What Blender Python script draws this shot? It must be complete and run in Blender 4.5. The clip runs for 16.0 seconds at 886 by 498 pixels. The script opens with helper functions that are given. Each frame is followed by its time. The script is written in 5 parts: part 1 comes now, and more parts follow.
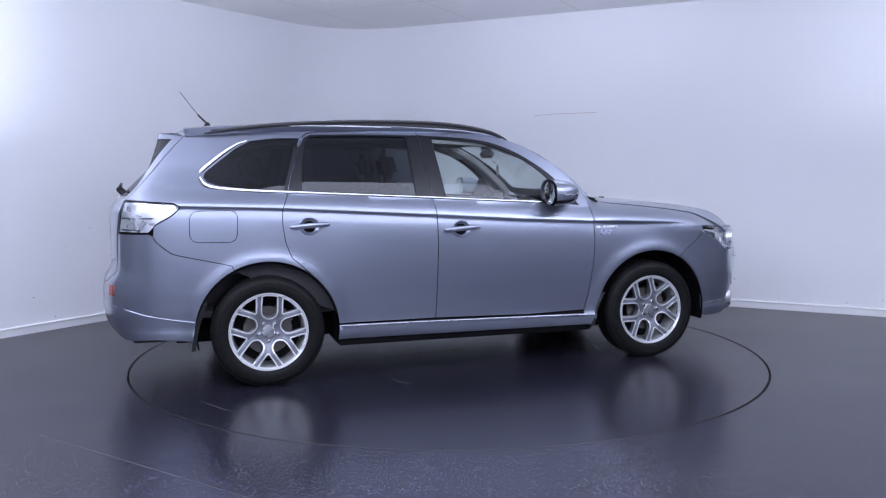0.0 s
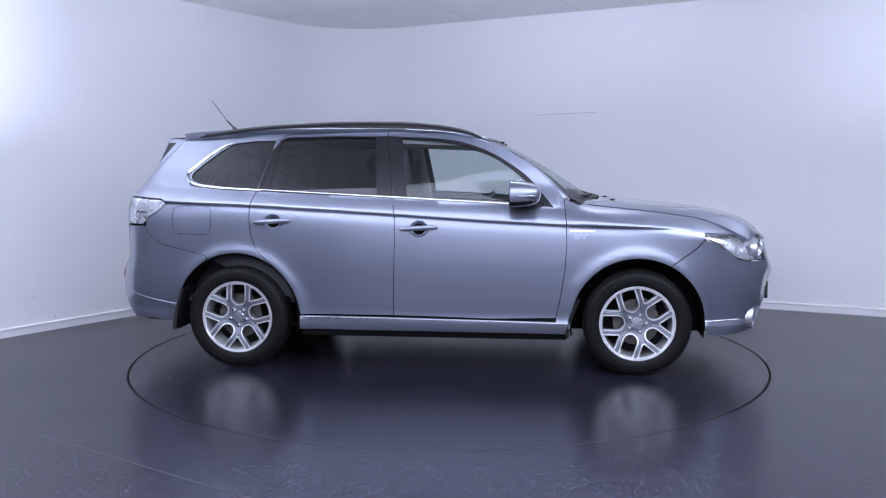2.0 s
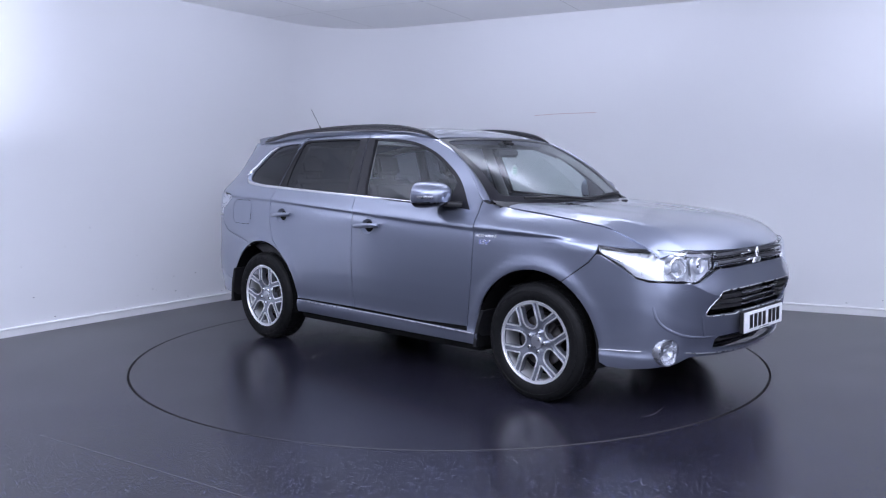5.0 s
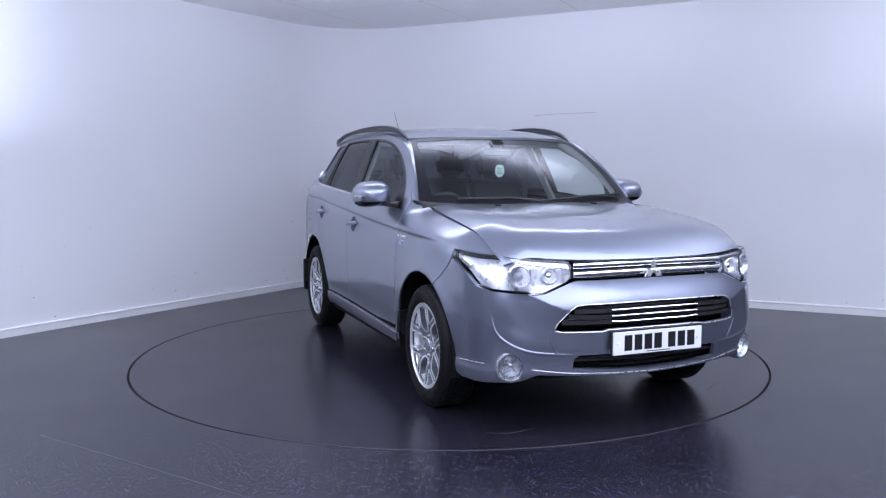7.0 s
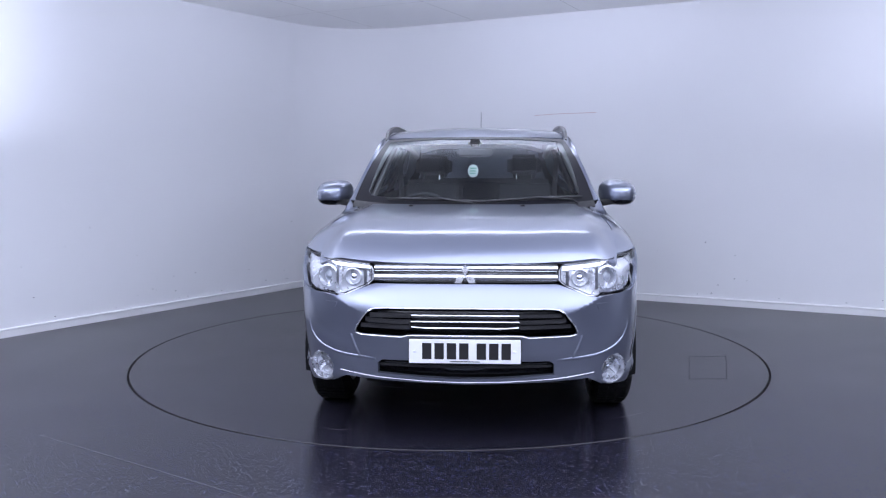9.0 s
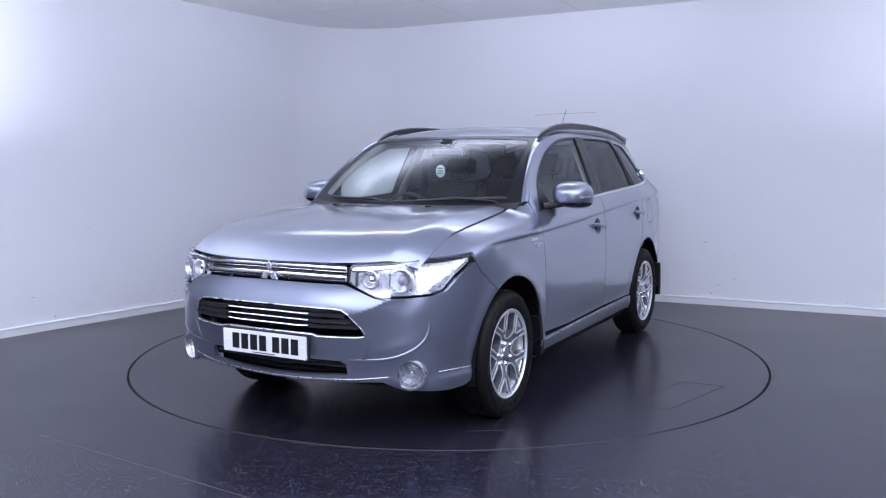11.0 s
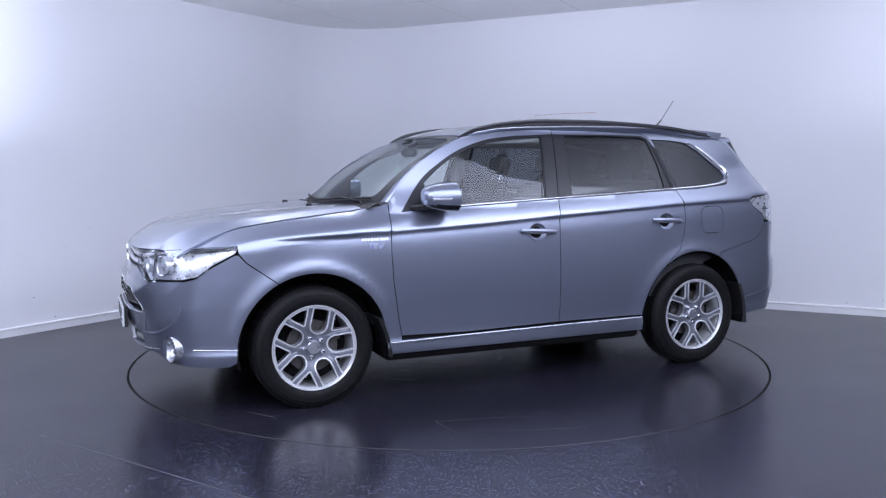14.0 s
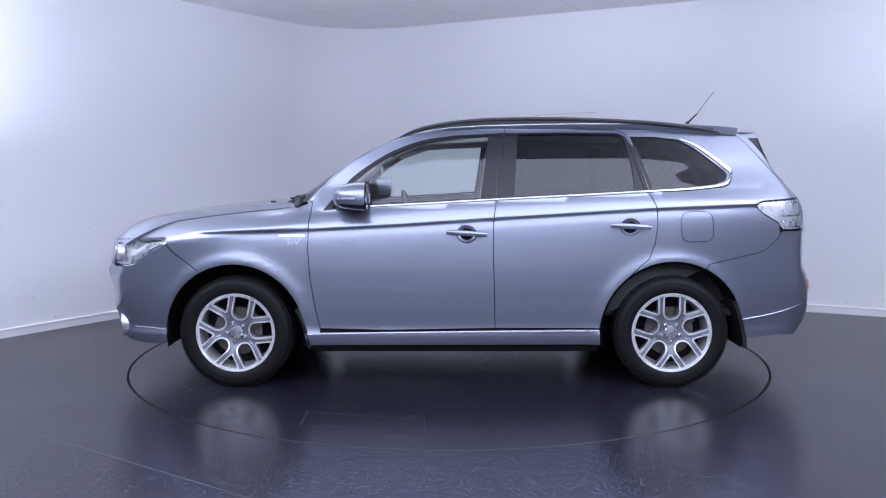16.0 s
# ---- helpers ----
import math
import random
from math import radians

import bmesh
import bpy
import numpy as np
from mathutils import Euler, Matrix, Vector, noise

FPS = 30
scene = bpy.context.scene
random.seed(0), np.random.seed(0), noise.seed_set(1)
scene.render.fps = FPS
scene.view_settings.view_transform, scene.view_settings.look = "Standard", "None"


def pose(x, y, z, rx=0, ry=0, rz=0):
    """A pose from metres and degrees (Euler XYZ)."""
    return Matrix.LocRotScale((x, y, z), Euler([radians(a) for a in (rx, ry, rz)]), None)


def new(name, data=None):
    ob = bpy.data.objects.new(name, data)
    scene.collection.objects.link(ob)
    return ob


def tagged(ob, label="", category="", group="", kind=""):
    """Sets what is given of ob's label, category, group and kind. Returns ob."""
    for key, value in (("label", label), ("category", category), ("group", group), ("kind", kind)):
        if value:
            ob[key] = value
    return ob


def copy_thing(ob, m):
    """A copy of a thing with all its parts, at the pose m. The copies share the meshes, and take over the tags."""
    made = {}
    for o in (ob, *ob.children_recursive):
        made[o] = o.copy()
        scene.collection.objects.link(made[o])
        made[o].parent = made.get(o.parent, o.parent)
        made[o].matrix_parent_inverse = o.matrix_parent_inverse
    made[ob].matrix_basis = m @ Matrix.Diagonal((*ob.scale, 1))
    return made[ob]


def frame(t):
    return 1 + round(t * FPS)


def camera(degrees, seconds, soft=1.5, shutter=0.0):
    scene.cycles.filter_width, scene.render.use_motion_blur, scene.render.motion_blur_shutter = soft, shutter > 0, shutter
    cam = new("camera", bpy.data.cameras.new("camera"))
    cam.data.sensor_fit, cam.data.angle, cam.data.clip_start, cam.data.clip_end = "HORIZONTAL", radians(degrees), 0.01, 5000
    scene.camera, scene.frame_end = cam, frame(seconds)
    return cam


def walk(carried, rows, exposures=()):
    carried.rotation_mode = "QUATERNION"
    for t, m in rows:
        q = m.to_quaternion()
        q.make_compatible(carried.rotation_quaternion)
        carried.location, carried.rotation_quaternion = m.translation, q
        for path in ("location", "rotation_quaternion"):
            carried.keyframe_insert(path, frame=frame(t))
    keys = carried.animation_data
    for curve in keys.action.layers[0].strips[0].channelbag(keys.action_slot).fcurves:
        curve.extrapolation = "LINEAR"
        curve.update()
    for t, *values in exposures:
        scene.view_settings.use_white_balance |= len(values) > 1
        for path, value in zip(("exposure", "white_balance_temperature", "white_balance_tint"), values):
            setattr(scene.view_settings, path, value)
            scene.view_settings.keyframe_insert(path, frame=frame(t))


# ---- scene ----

from mathutils.geometry import delaunay_2d_cdt

# ---------------------------------------------------------------- camera
cam = camera(55.79, 16.0, soft=1.2)
EYE = pose(0, 0, 1.348, 90 - 5.504, 0, 0) @ pose(0, 0, 0, 0, 0, -0.152)
walk(cam, [(0, EYE), (16, EYE)], exposures=[(0, 0.22), (16, 0.22)])

# ---------------------------------------------------------------- the turntable's turn
CX, CY, RING = 0.037, 6.138, 2.2375
OFF_X, OFF_Y = -0.037, 0.209


def turn(t):
    u = (t - 8) / 8
    return 20.519 - 12.6862 * t - 0.814 * u * u + 2.452 * u ** 3


# ---------------------------------------------------------------- light
world = bpy.data.worlds.new("world")
scene.world = world
world.use_nodes = True
world.node_tree.nodes["Background"].inputs[0].default_value = (0.75, 0.8, 1.0, 1)
world.node_tree.nodes["Background"].inputs[1].default_value = 0.02


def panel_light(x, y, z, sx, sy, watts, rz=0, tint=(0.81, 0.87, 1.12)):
    data = bpy.data.lights.new("unseen_area_light", "AREA")
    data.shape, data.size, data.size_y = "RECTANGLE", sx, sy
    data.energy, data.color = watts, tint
    ob = new("unseen_area_light", data)
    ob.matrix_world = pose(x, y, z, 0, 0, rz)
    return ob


# luminous ceiling over the studio's front; added uplighters and batten; all outside the view
for lx, ly, lz, sx, sy, watts, rx, rz in [
        (0.2, 0.2, 2.93, 8.0, 7.2, 480, 0, 8),
        # by the side walls, facing up: added to brighten ceiling and walls
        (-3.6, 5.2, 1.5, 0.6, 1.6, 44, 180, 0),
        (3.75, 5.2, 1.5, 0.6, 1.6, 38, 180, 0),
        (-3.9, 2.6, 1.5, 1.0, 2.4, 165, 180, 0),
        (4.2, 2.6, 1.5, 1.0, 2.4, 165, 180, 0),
        # batten facing the ceiling, added to lift the far corner
        (0.0, 6.9, 2.66, 3.4, 0.12, 33, 156, 0)]:
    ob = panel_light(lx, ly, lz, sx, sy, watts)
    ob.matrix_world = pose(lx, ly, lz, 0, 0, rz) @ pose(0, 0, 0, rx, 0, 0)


# ---------------------------------------------------------------- materials
def material(name, color, rough=0.5, metal=0.0, coat=0.0, spec=0.5):
    m = bpy.data.materials.new(name)
    m.use_nodes = True
    b = m.node_tree.nodes["Principled BSDF"]
    b.inputs["Base Color"].default_value = (*color, 1)
    b.inputs["Roughness"].default_value = rough
    b.inputs["Metallic"].default_value = metal
    b.inputs["Coat Weight"].default_value = coat
    b.inputs["Coat Roughness"].default_value = 0.03
    b.inputs["Specular IOR Level"].default_value = spec
    return m


def add(m, kind, **values):
    n = m.node_tree.nodes.new(kind)
    for key, value in values.items():
        n.inputs[key.replace("_", " ")].default_value = value
    return n


def link(m, a, out, b, into):
    m.node_tree.links.new(a.outputs[out], b.inputs[into])


def shader(m):
    return m.node_tree.nodes["Principled BSDF"]


def grain(m, scale, low, high, target="Roughness", detail=4.0, lo_at=0.35, hi_at=0.65):
    """Noise in object space that varies one input between two values."""
    co = add(m, "ShaderNodeTexCoord")
    n = add(m, "ShaderNodeTexNoise", Scale=scale, Detail=detail)
    link(m, co, "Object", n, "Vector")
    r = add(m, "ShaderNodeMapRange")
    for k, v in (("From Min", lo_at), ("From Max", hi_at), ("To Min", low), ("To Max", high)):
        r.inputs[k].default_value = v
    link(m, n, "Fac", r, "Value")
    link(m, r, "Result", shader(m), target)
    return n


def relief(m, scale, strength, distance=0.002, detail=5.0):
    co = add(m, "ShaderNodeTexCoord")
    n = add(m, "ShaderNodeTexNoise", Scale=scale, Detail=detail)
    link(m, co, "Object", n, "Vector")
    b = add(m, "ShaderNodeBump", Strength=strength, Distance=distance)
    link(m, n, "Fac", b, "Height")
    link(m, b, "Normal", shader(m), "Normal")


def two_tone(m, scale, a, b, detail=6.0, lo=0.4, hi=0.6):
    co = add(m, "ShaderNodeTexCoord")
    n = add(m, "ShaderNodeTexNoise", Scale=scale, Detail=detail)
    link(m, co, "Object", n, "Vector")
    r = add(m, "ShaderNodeValToRGB")
    r.color_ramp.elements[0].position, r.color_ramp.elements[0].color = lo, (*a, 1)
    r.color_ramp.elements[1].position, r.color_ramp.elements[1].color = hi, (*b, 1)
    link(m, n, "Fac", r, "Fac")
    link(m, r, "Color", shader(m), "Base Color")
    return r


WALL = material("wall_paint", (0.74, 0.75, 0.78), 0.55, spec=0.3)
two_tone(WALL, 0.9, (0.785, 0.79, 0.81), (0.80, 0.805, 0.825), lo=0.3, hi=0.7)
relief(WALL, 60, 0.12, 0.002)
# added unseen walls: dark sides darken the car's reflections, the pale back brightens them
SIDE_WALL = material("unseen_dark_wall", (0.09, 0.09, 0.10), 0.7)
grain(SIDE_WALL, 3, 0.6, 0.8)
BACK_WALL = material("unseen_pale_wall", (0.78, 0.78, 0.80), 0.7)
grain(BACK_WALL, 3, 0.6, 0.8)
CEIL = material("ceiling_paint", (0.92, 0.92, 0.92), 0.7, spec=0.2)
CEIL_JOINT = material("ceiling_joint", (0.62, 0.61, 0.60), 0.8)
TRIM = material("white_trim", (0.80, 0.80, 0.81), 0.35)
grain(TRIM, 6, 0.3, 0.5)


def floor_material(name, flecks=1.0):
    m = material(name, (0.05, 0.05, 0.06), 0.28, spec=0.36)
    co = add(m, "ShaderNodeTexCoord")
    broad = add(m, "ShaderNodeTexNoise", Scale=1.3, Detail=5.0)
    link(m, co, "Object", broad, "Vector")
    base = add(m, "ShaderNodeValToRGB")
    base.color_ramp.elements[0].position, base.color_ramp.elements[0].color = 0.3, (0.011, 0.0105, 0.0165, 1)
    base.color_ramp.elements[1].position, base.color_ramp.elements[1].color = 0.7, (0.016, 0.0152, 0.023, 1)
    link(m, broad, "Fac", base, "Fac")
    # small pale and blue flecks in the vinyl
    vor = add(m, "ShaderNodeTexVoronoi", Scale=100.0)
    link(m, co, "Object", vor, "Vector")
    fleck = add(m, "ShaderNodeMapRange")
    for k, v in (("From Min", 0.24), ("From Max", 0.36), ("To Min", flecks), ("To Max", 0.0)):
        fleck.inputs[k].default_value = v
    link(m, vor, "Distance", fleck, "Value")
    sep = add(m, "ShaderNodeSeparateColor")
    link(m, vor, "Color", sep, "Color")
    pick = add(m, "ShaderNodeMath")
    pick.operation = "GREATER_THAN"
    pick.inputs[1].default_value = 0.60
    link(m, sep, "Red", pick, 0)
    both = add(m, "ShaderNodeMath")
    both.operation = "MULTIPLY"
    link(m, fleck, "Result", both, 0)
    link(m, pick, "Value", both, 1)
    tint = add(m, "ShaderNodeValToRGB")
    tint.color_ramp.interpolation = "CONSTANT"
    tint.color_ramp.elements[0].color = (0.075, 0.095, 0.28, 1)
    tint.color_ramp.elements[1].position, tint.color_ramp.elements[1].color = 0.55, (0.21, 0.215, 0.26, 1)
    e = tint.color_ramp.elements.new(0.88)
    e.color = (0.18, 0.11, 0.09, 1)
    link(m, sep, "Green", tint, "Fac")
    mix = add(m, "ShaderNodeMix")
    mix.data_type = "RGBA"
    m.node_tree.links.new(both.outputs["Value"], mix.inputs[0])
    m.node_tree.links.new(base.outputs["Color"], mix.inputs[6])
    m.node_tree.links.new(tint.outputs["Color"], mix.inputs[7])
    m.node_tree.links.new(mix.outputs[2], shader(m).inputs["Base Color"])
    # worn and wiped patches
    wear = add(m, "ShaderNodeTexNoise", Scale=1.6, Detail=2.0)
    link(m, co, "Object", wear, "Vector")
    rr = add(m, "ShaderNodeMapRange")
    for k, v in (("From Min", 0.3), ("From Max", 0.7), ("To Min", 0.235), ("To Max", 0.27)):
        rr.inputs[k].default_value = v
    link(m, wear, "Fac", rr, "Value")
    link(m, rr, "Result", shader(m), "Roughness")
    fine = add(m, "ShaderNodeTexNoise", Scale=240.0, Detail=3.0)
    link(m, co, "Object", fine, "Vector")
    bump = add(m, "ShaderNodeBump", Strength=0.12, Distance=0.001)
    link(m, fine, "Fac", bump, "Height")
    link(m, bump, "Normal", shader(m), "Normal")
    return m


FLOOR = floor_material("flecked_vinyl", 0.62)
DISC = floor_material("turntable_vinyl", 0.25)
SCUFF = material("scuff", (0.11, 0.105, 0.11), 0.4)
WELD = material("vinyl_weld", (0.035, 0.034, 0.040), 0.35)
SEAM = material("joint_dark", (0.012, 0.011, 0.011), 0.5)

PAINT = material("blue_grey_metallic_paint", (0.20, 0.225, 0.30), 0.30, metal=0.8, coat=1.0)
two_tone(PAINT, 900, (0.283, 0.310, 0.393), (0.296, 0.323, 0.406), detail=2.0, lo=0.3, hi=0.7)
CHROME = material("chrome", (0.80, 0.81, 0.83), 0.08, metal=1.0)
SILVER = material("silver_plastic", (0.46, 0.47, 0.51), 0.28, metal=0.8, coat=0.5)
grain(SILVER, 40, 0.24, 0.34)
ALLOY = material("machined_alloy", (0.93, 0.935, 0.95), 0.28, metal=0.75, coat=0.6)
grain(ALLOY, 12, 0.28, 0.38)
ALLOY_DARK = material("grey_painted_alloy", (0.17, 0.18, 0.215), 0.38, metal=0.7, coat=0.6)
ALLOY_MID = material("silver_grey_alloy", (0.27, 0.285, 0.33), 0.36, metal=0.8, coat=0.5)
grain(ALLOY_MID, 14, 0.30, 0.42)
RUBBER = material("tyre_rubber", (0.008, 0.008, 0.0085), 0.6, spec=0.16)
grain(RUBBER, 30, 0.45, 0.7)
BLACK = material("black_plastic", (0.015, 0.015, 0.017), 0.45)
grain(BLACK, 60, 0.4, 0.55)
GLOSS_BLACK = material("gloss_black", (0.012, 0.012, 0.016), 0.12, coat=0.5)
SMOKE_TRIM = material("pillar_film", (0.010, 0.010, 0.014), 0.32, spec=0.4)
RAIL = material("rail_black", (0.02, 0.02, 0.024), 0.3)
DARK = material("underbody_black", (0.006, 0.006, 0.0065), 0.85, spec=0.15)
grain(DARK, 12, 0.7, 0.9)
CLOTH = material("dark_seat_cloth", (0.05, 0.05, 0.055), 0.9)
grain(CLOTH, 20, 0.85, 0.95)
LINING = material("pale_grey_lining", (0.42, 0.42, 0.42), 0.9)
grain(LINING, 12, 0.85, 0.95)
DASH = material("dark_dashboard", (0.035, 0.035, 0.038), 0.6)
grain(DASH, 15, 0.5, 0.7)
MIRROR_BACK = material("grey_mirror_shell", (0.12, 0.12, 0.13), 0.4)
DISC_METAL = material("brake_disc_steel", (0.14, 0.13, 0.125), 0.45, metal=1.0)
PLATE = material("white_plate", (0.82, 0.83, 0.85), 0.3)
INK = material("plate_black", (0.012, 0.012, 0.014), 0.4)
RED = material("red_reflector", (0.30, 0.07, 0.06), 0.15, coat=0.5)
BLUE = material("blue_badge", (0.28, 0.32, 0.60), 0.2, coat=0.5)
STICKER = material("sticker_white", (0.72, 0.80, 0.76), 0.5)
STICKER_GREEN = material("sticker_green", (0.10, 0.38, 0.26), 0.5)


def glass_material(name, tint, base=0.06, rough=0.0):
    """A thin pane: tinted see-through with a gloss that grows at grazing angles."""
    m = bpy.data.materials.new(name)
    m.use_nodes = True
    t = m.node_tree
    t.nodes.remove(t.nodes["Principled BSDF"])
    see = t.nodes.new("ShaderNodeBsdfTransparent")
    see.inputs[0].default_value = (*tint, 1)
    gl = t.nodes.new("ShaderNodeBsdfGlossy")
    gl.inputs["Roughness"].default_value = rough
    gl.inputs["Color"].default_value = (0.95, 0.97, 1.0, 1)
    lw = t.nodes.new("ShaderNodeLayerWeight")
    lw.inputs[0].default_value = 0.5
    pw = t.nodes.new("ShaderNodeMath")
    pw.operation = "POWER"
    pw.inputs[1].default_value = 5.0
    t.links.new(lw.outputs["Facing"], pw.inputs[0])
    fr = t.nodes.new("ShaderNodeMath")
    fr.operation = "MULTIPLY_ADD"
    fr.inputs[1].default_value, fr.inputs[2].default_value = 0.6, base
    t.links.new(pw.outputs[0], fr.inputs[0])
    mix = t.nodes.new("ShaderNodeMixShader")
    t.links.new(fr.outputs[0], mix.inputs[0])
    t.links.new(see.outputs[0], mix.inputs[1])
    t.links.new(gl.outputs[0], mix.inputs[2])
    t.links.new(mix.outputs[0], t.nodes["Material Output"].inputs[0])
    return m


shader(PAINT).inputs["Coat Roughness"].default_value = 0.06
GLASS = glass_material("clear_glass", (0.80, 0.86, 0.85), 0.06)
SCREEN = glass_material("windscreen_glass", (0.80, 0.86, 0.85), 0.065)
PRIVACY = glass_material("privacy_glass", (0.085, 0.095, 0.115), 0.055)
LAMP = material("lamp_silver", (0.74, 0.75, 0.78), 0.26, metal=0.75)
grain(LAMP, 25, 0.22, 0.4)
LENS_GREY = material("projector_glass", (0.30, 0.32, 0.36), 0.05, coat=1.0)
LENS = glass_material("lamp_lens", (0.95, 0.96, 0.98), 0.05)


# ---------------------------------------------------------------- mesh helpers
def put(name, bm, mat, parent=None, label="", smooth=False):
    me = bpy.data.meshes.new(name)
    bm.normal_update()
    bm.to_mesh(me)
    bm.free()
    if smooth:
        me.shade_smooth()
    for m in (mat if isinstance(mat, (list, tuple)) else [mat]):
        me.materials.append(m)
    ob = new(name, me)
    ob.parent = parent
    if label:
        tagged(ob, label)
    return ob


def part(name, bm, mat, parent, label="", smooth=True, bevel=0.0):
    if bevel:
        es = [e for e in bm.edges if len(e.link_faces) == 2 and e.calc_face_angle(0) > 0.6]
        bmesh.ops.bevel(bm, geom=es, offset=bevel, segments=2, affect="EDGES", clamp_overlap=True)
    ob = put(name, bm, mat, parent, label)
    if smooth:
        ob.data.shade_smooth()
        ob.data.set_sharp_from_angle(angle=radians(38))
    return ob


def box(bm, x0, x1, y0, y1, z0, z1, m=None):
    r = bmesh.ops.create_cube(bm, size=1)
    for v in r["verts"]:
        v.co = Vector((x0 + (v.co.x + 0.5) * (x1 - x0), y0 + (v.co.y + 0.5) * (y1 - y0), z0 + (v.co.z + 0.5) * (z1 - z0)))
        if m is not None:
            v.co = m @ v.co
    return r["verts"]


def lathe(bm, profile, m, n=48, closed=False):
    """Turns a profile of (radius, along) round the local z axis, placed by m."""
    rows = []
    for r, a in profile:
        rows.append([bm.verts.new(m @ Vector((r * math.cos(2 * math.pi * i / n), r * math.sin(2 * math.pi * i / n), a))) for i in range(n)])
    if closed:
        rows.append(rows[0])
    for p, q in zip(rows, rows[1:]):
        for i in range(n):
            j = (i + 1) % n
            bm.faces.new((p[i], p[j], q[j], q[i]))
    return rows


def sweep(bm, path, section, up=Vector((0, 0, 1)), cap=True):
    """Carries a closed section of (side, up) pairs along a path of points; a section may be a function of the step 0..1."""
    rows = []
    n = len(path)
    for i, p in enumerate(path):
        d = (path[min(i + 1, n - 1)] - path[max(i - 1, 0)]).normalized()
        sd = d.cross(up).normalized()
        u = sd.cross(d).normalized()
        sec = section(i / (n - 1)) if callable(section) else section
        rows.append([bm.verts.new(p + sd * a + u * b) for a, b in sec])
    k = len(rows[0])
    for p, q in zip(rows, rows[1:]):
        for i in range(k):
            bm.faces.new((p[i], p[(i + 1) % k], q[(i + 1) % k], q[i]))
    if cap:
        bm.faces.new(rows[0][::-1])
        bm.faces.new(rows[-1])
    bmesh.ops.recalc_face_normals(bm, faces=bm.faces)
    return rows


def oval(a, b, n=10, p=2.0):
    out = []
    for i in range(n):
        t = 2 * math.pi * i / n
        c, s = math.cos(t), math.sin(t)
        out.append((a * math.copysign(abs(c) ** (2 / p), c), b * math.copysign(abs(s) ** (2 / p), s)))
    return out


def smooth_line(pts, n=8):
    """A rounded line through points (Catmull-Rom)."""
    p = [np.array(q, float) for q in pts]
    out = []
    for i in range(len(p) - 1):
        a, b, c, d = p[max(i - 1, 0)], p[i], p[i + 1], p[min(i + 2, len(p) - 1)]
        for k in range(n):
            t = k / n
            out.append(0.5 * (2 * b + (c - a) * t + (2 * a - 5 * b + 4 * c - d) * t * t + (3 * b - a - 3 * c + d) * t ** 3))
    out.append(p[-1])
    return [tuple(q) for q in out]


def inside(poly, q):
    poly = np.asarray(poly)
    r = np.zeros(len(q), bool)
    a, b = poly, np.roll(poly, -1, 0)
    for (ax, ay), (bx, by) in zip(a, b):
        if ay == by:
            continue
        c = (ay > q[:, 1]) != (by > q[:, 1])
        r ^= c & (q[:, 0] < (bx - ax) * (q[:, 1] - ay) / (by - ay) + ax)
    return r


def near(poly, q):
    poly = np.asarray(poly)
    best = np.full(len(q), 1e9)
    for a, b in zip(poly, np.roll(poly, -1, 0)):
        ab = b - a
        t = np.clip(((q - a) @ ab) / max(ab @ ab, 1e-12), 0, 1)
        best = np.minimum(best, np.hypot(*(q - a - t[:, None] * ab).T))
    return best


def fine(poly, step):
    out = []
    for a, b in zip(poly, list(poly[1:]) + [poly[0]]):
        n = max(1, math.ceil(math.hypot(b[0] - a[0], b[1] - a[1]) / step))
        out += [(a[0] + (b[0] - a[0]) * k / n, a[1] + (b[1] - a[1]) * k / n) for k in range(n)]
    return out


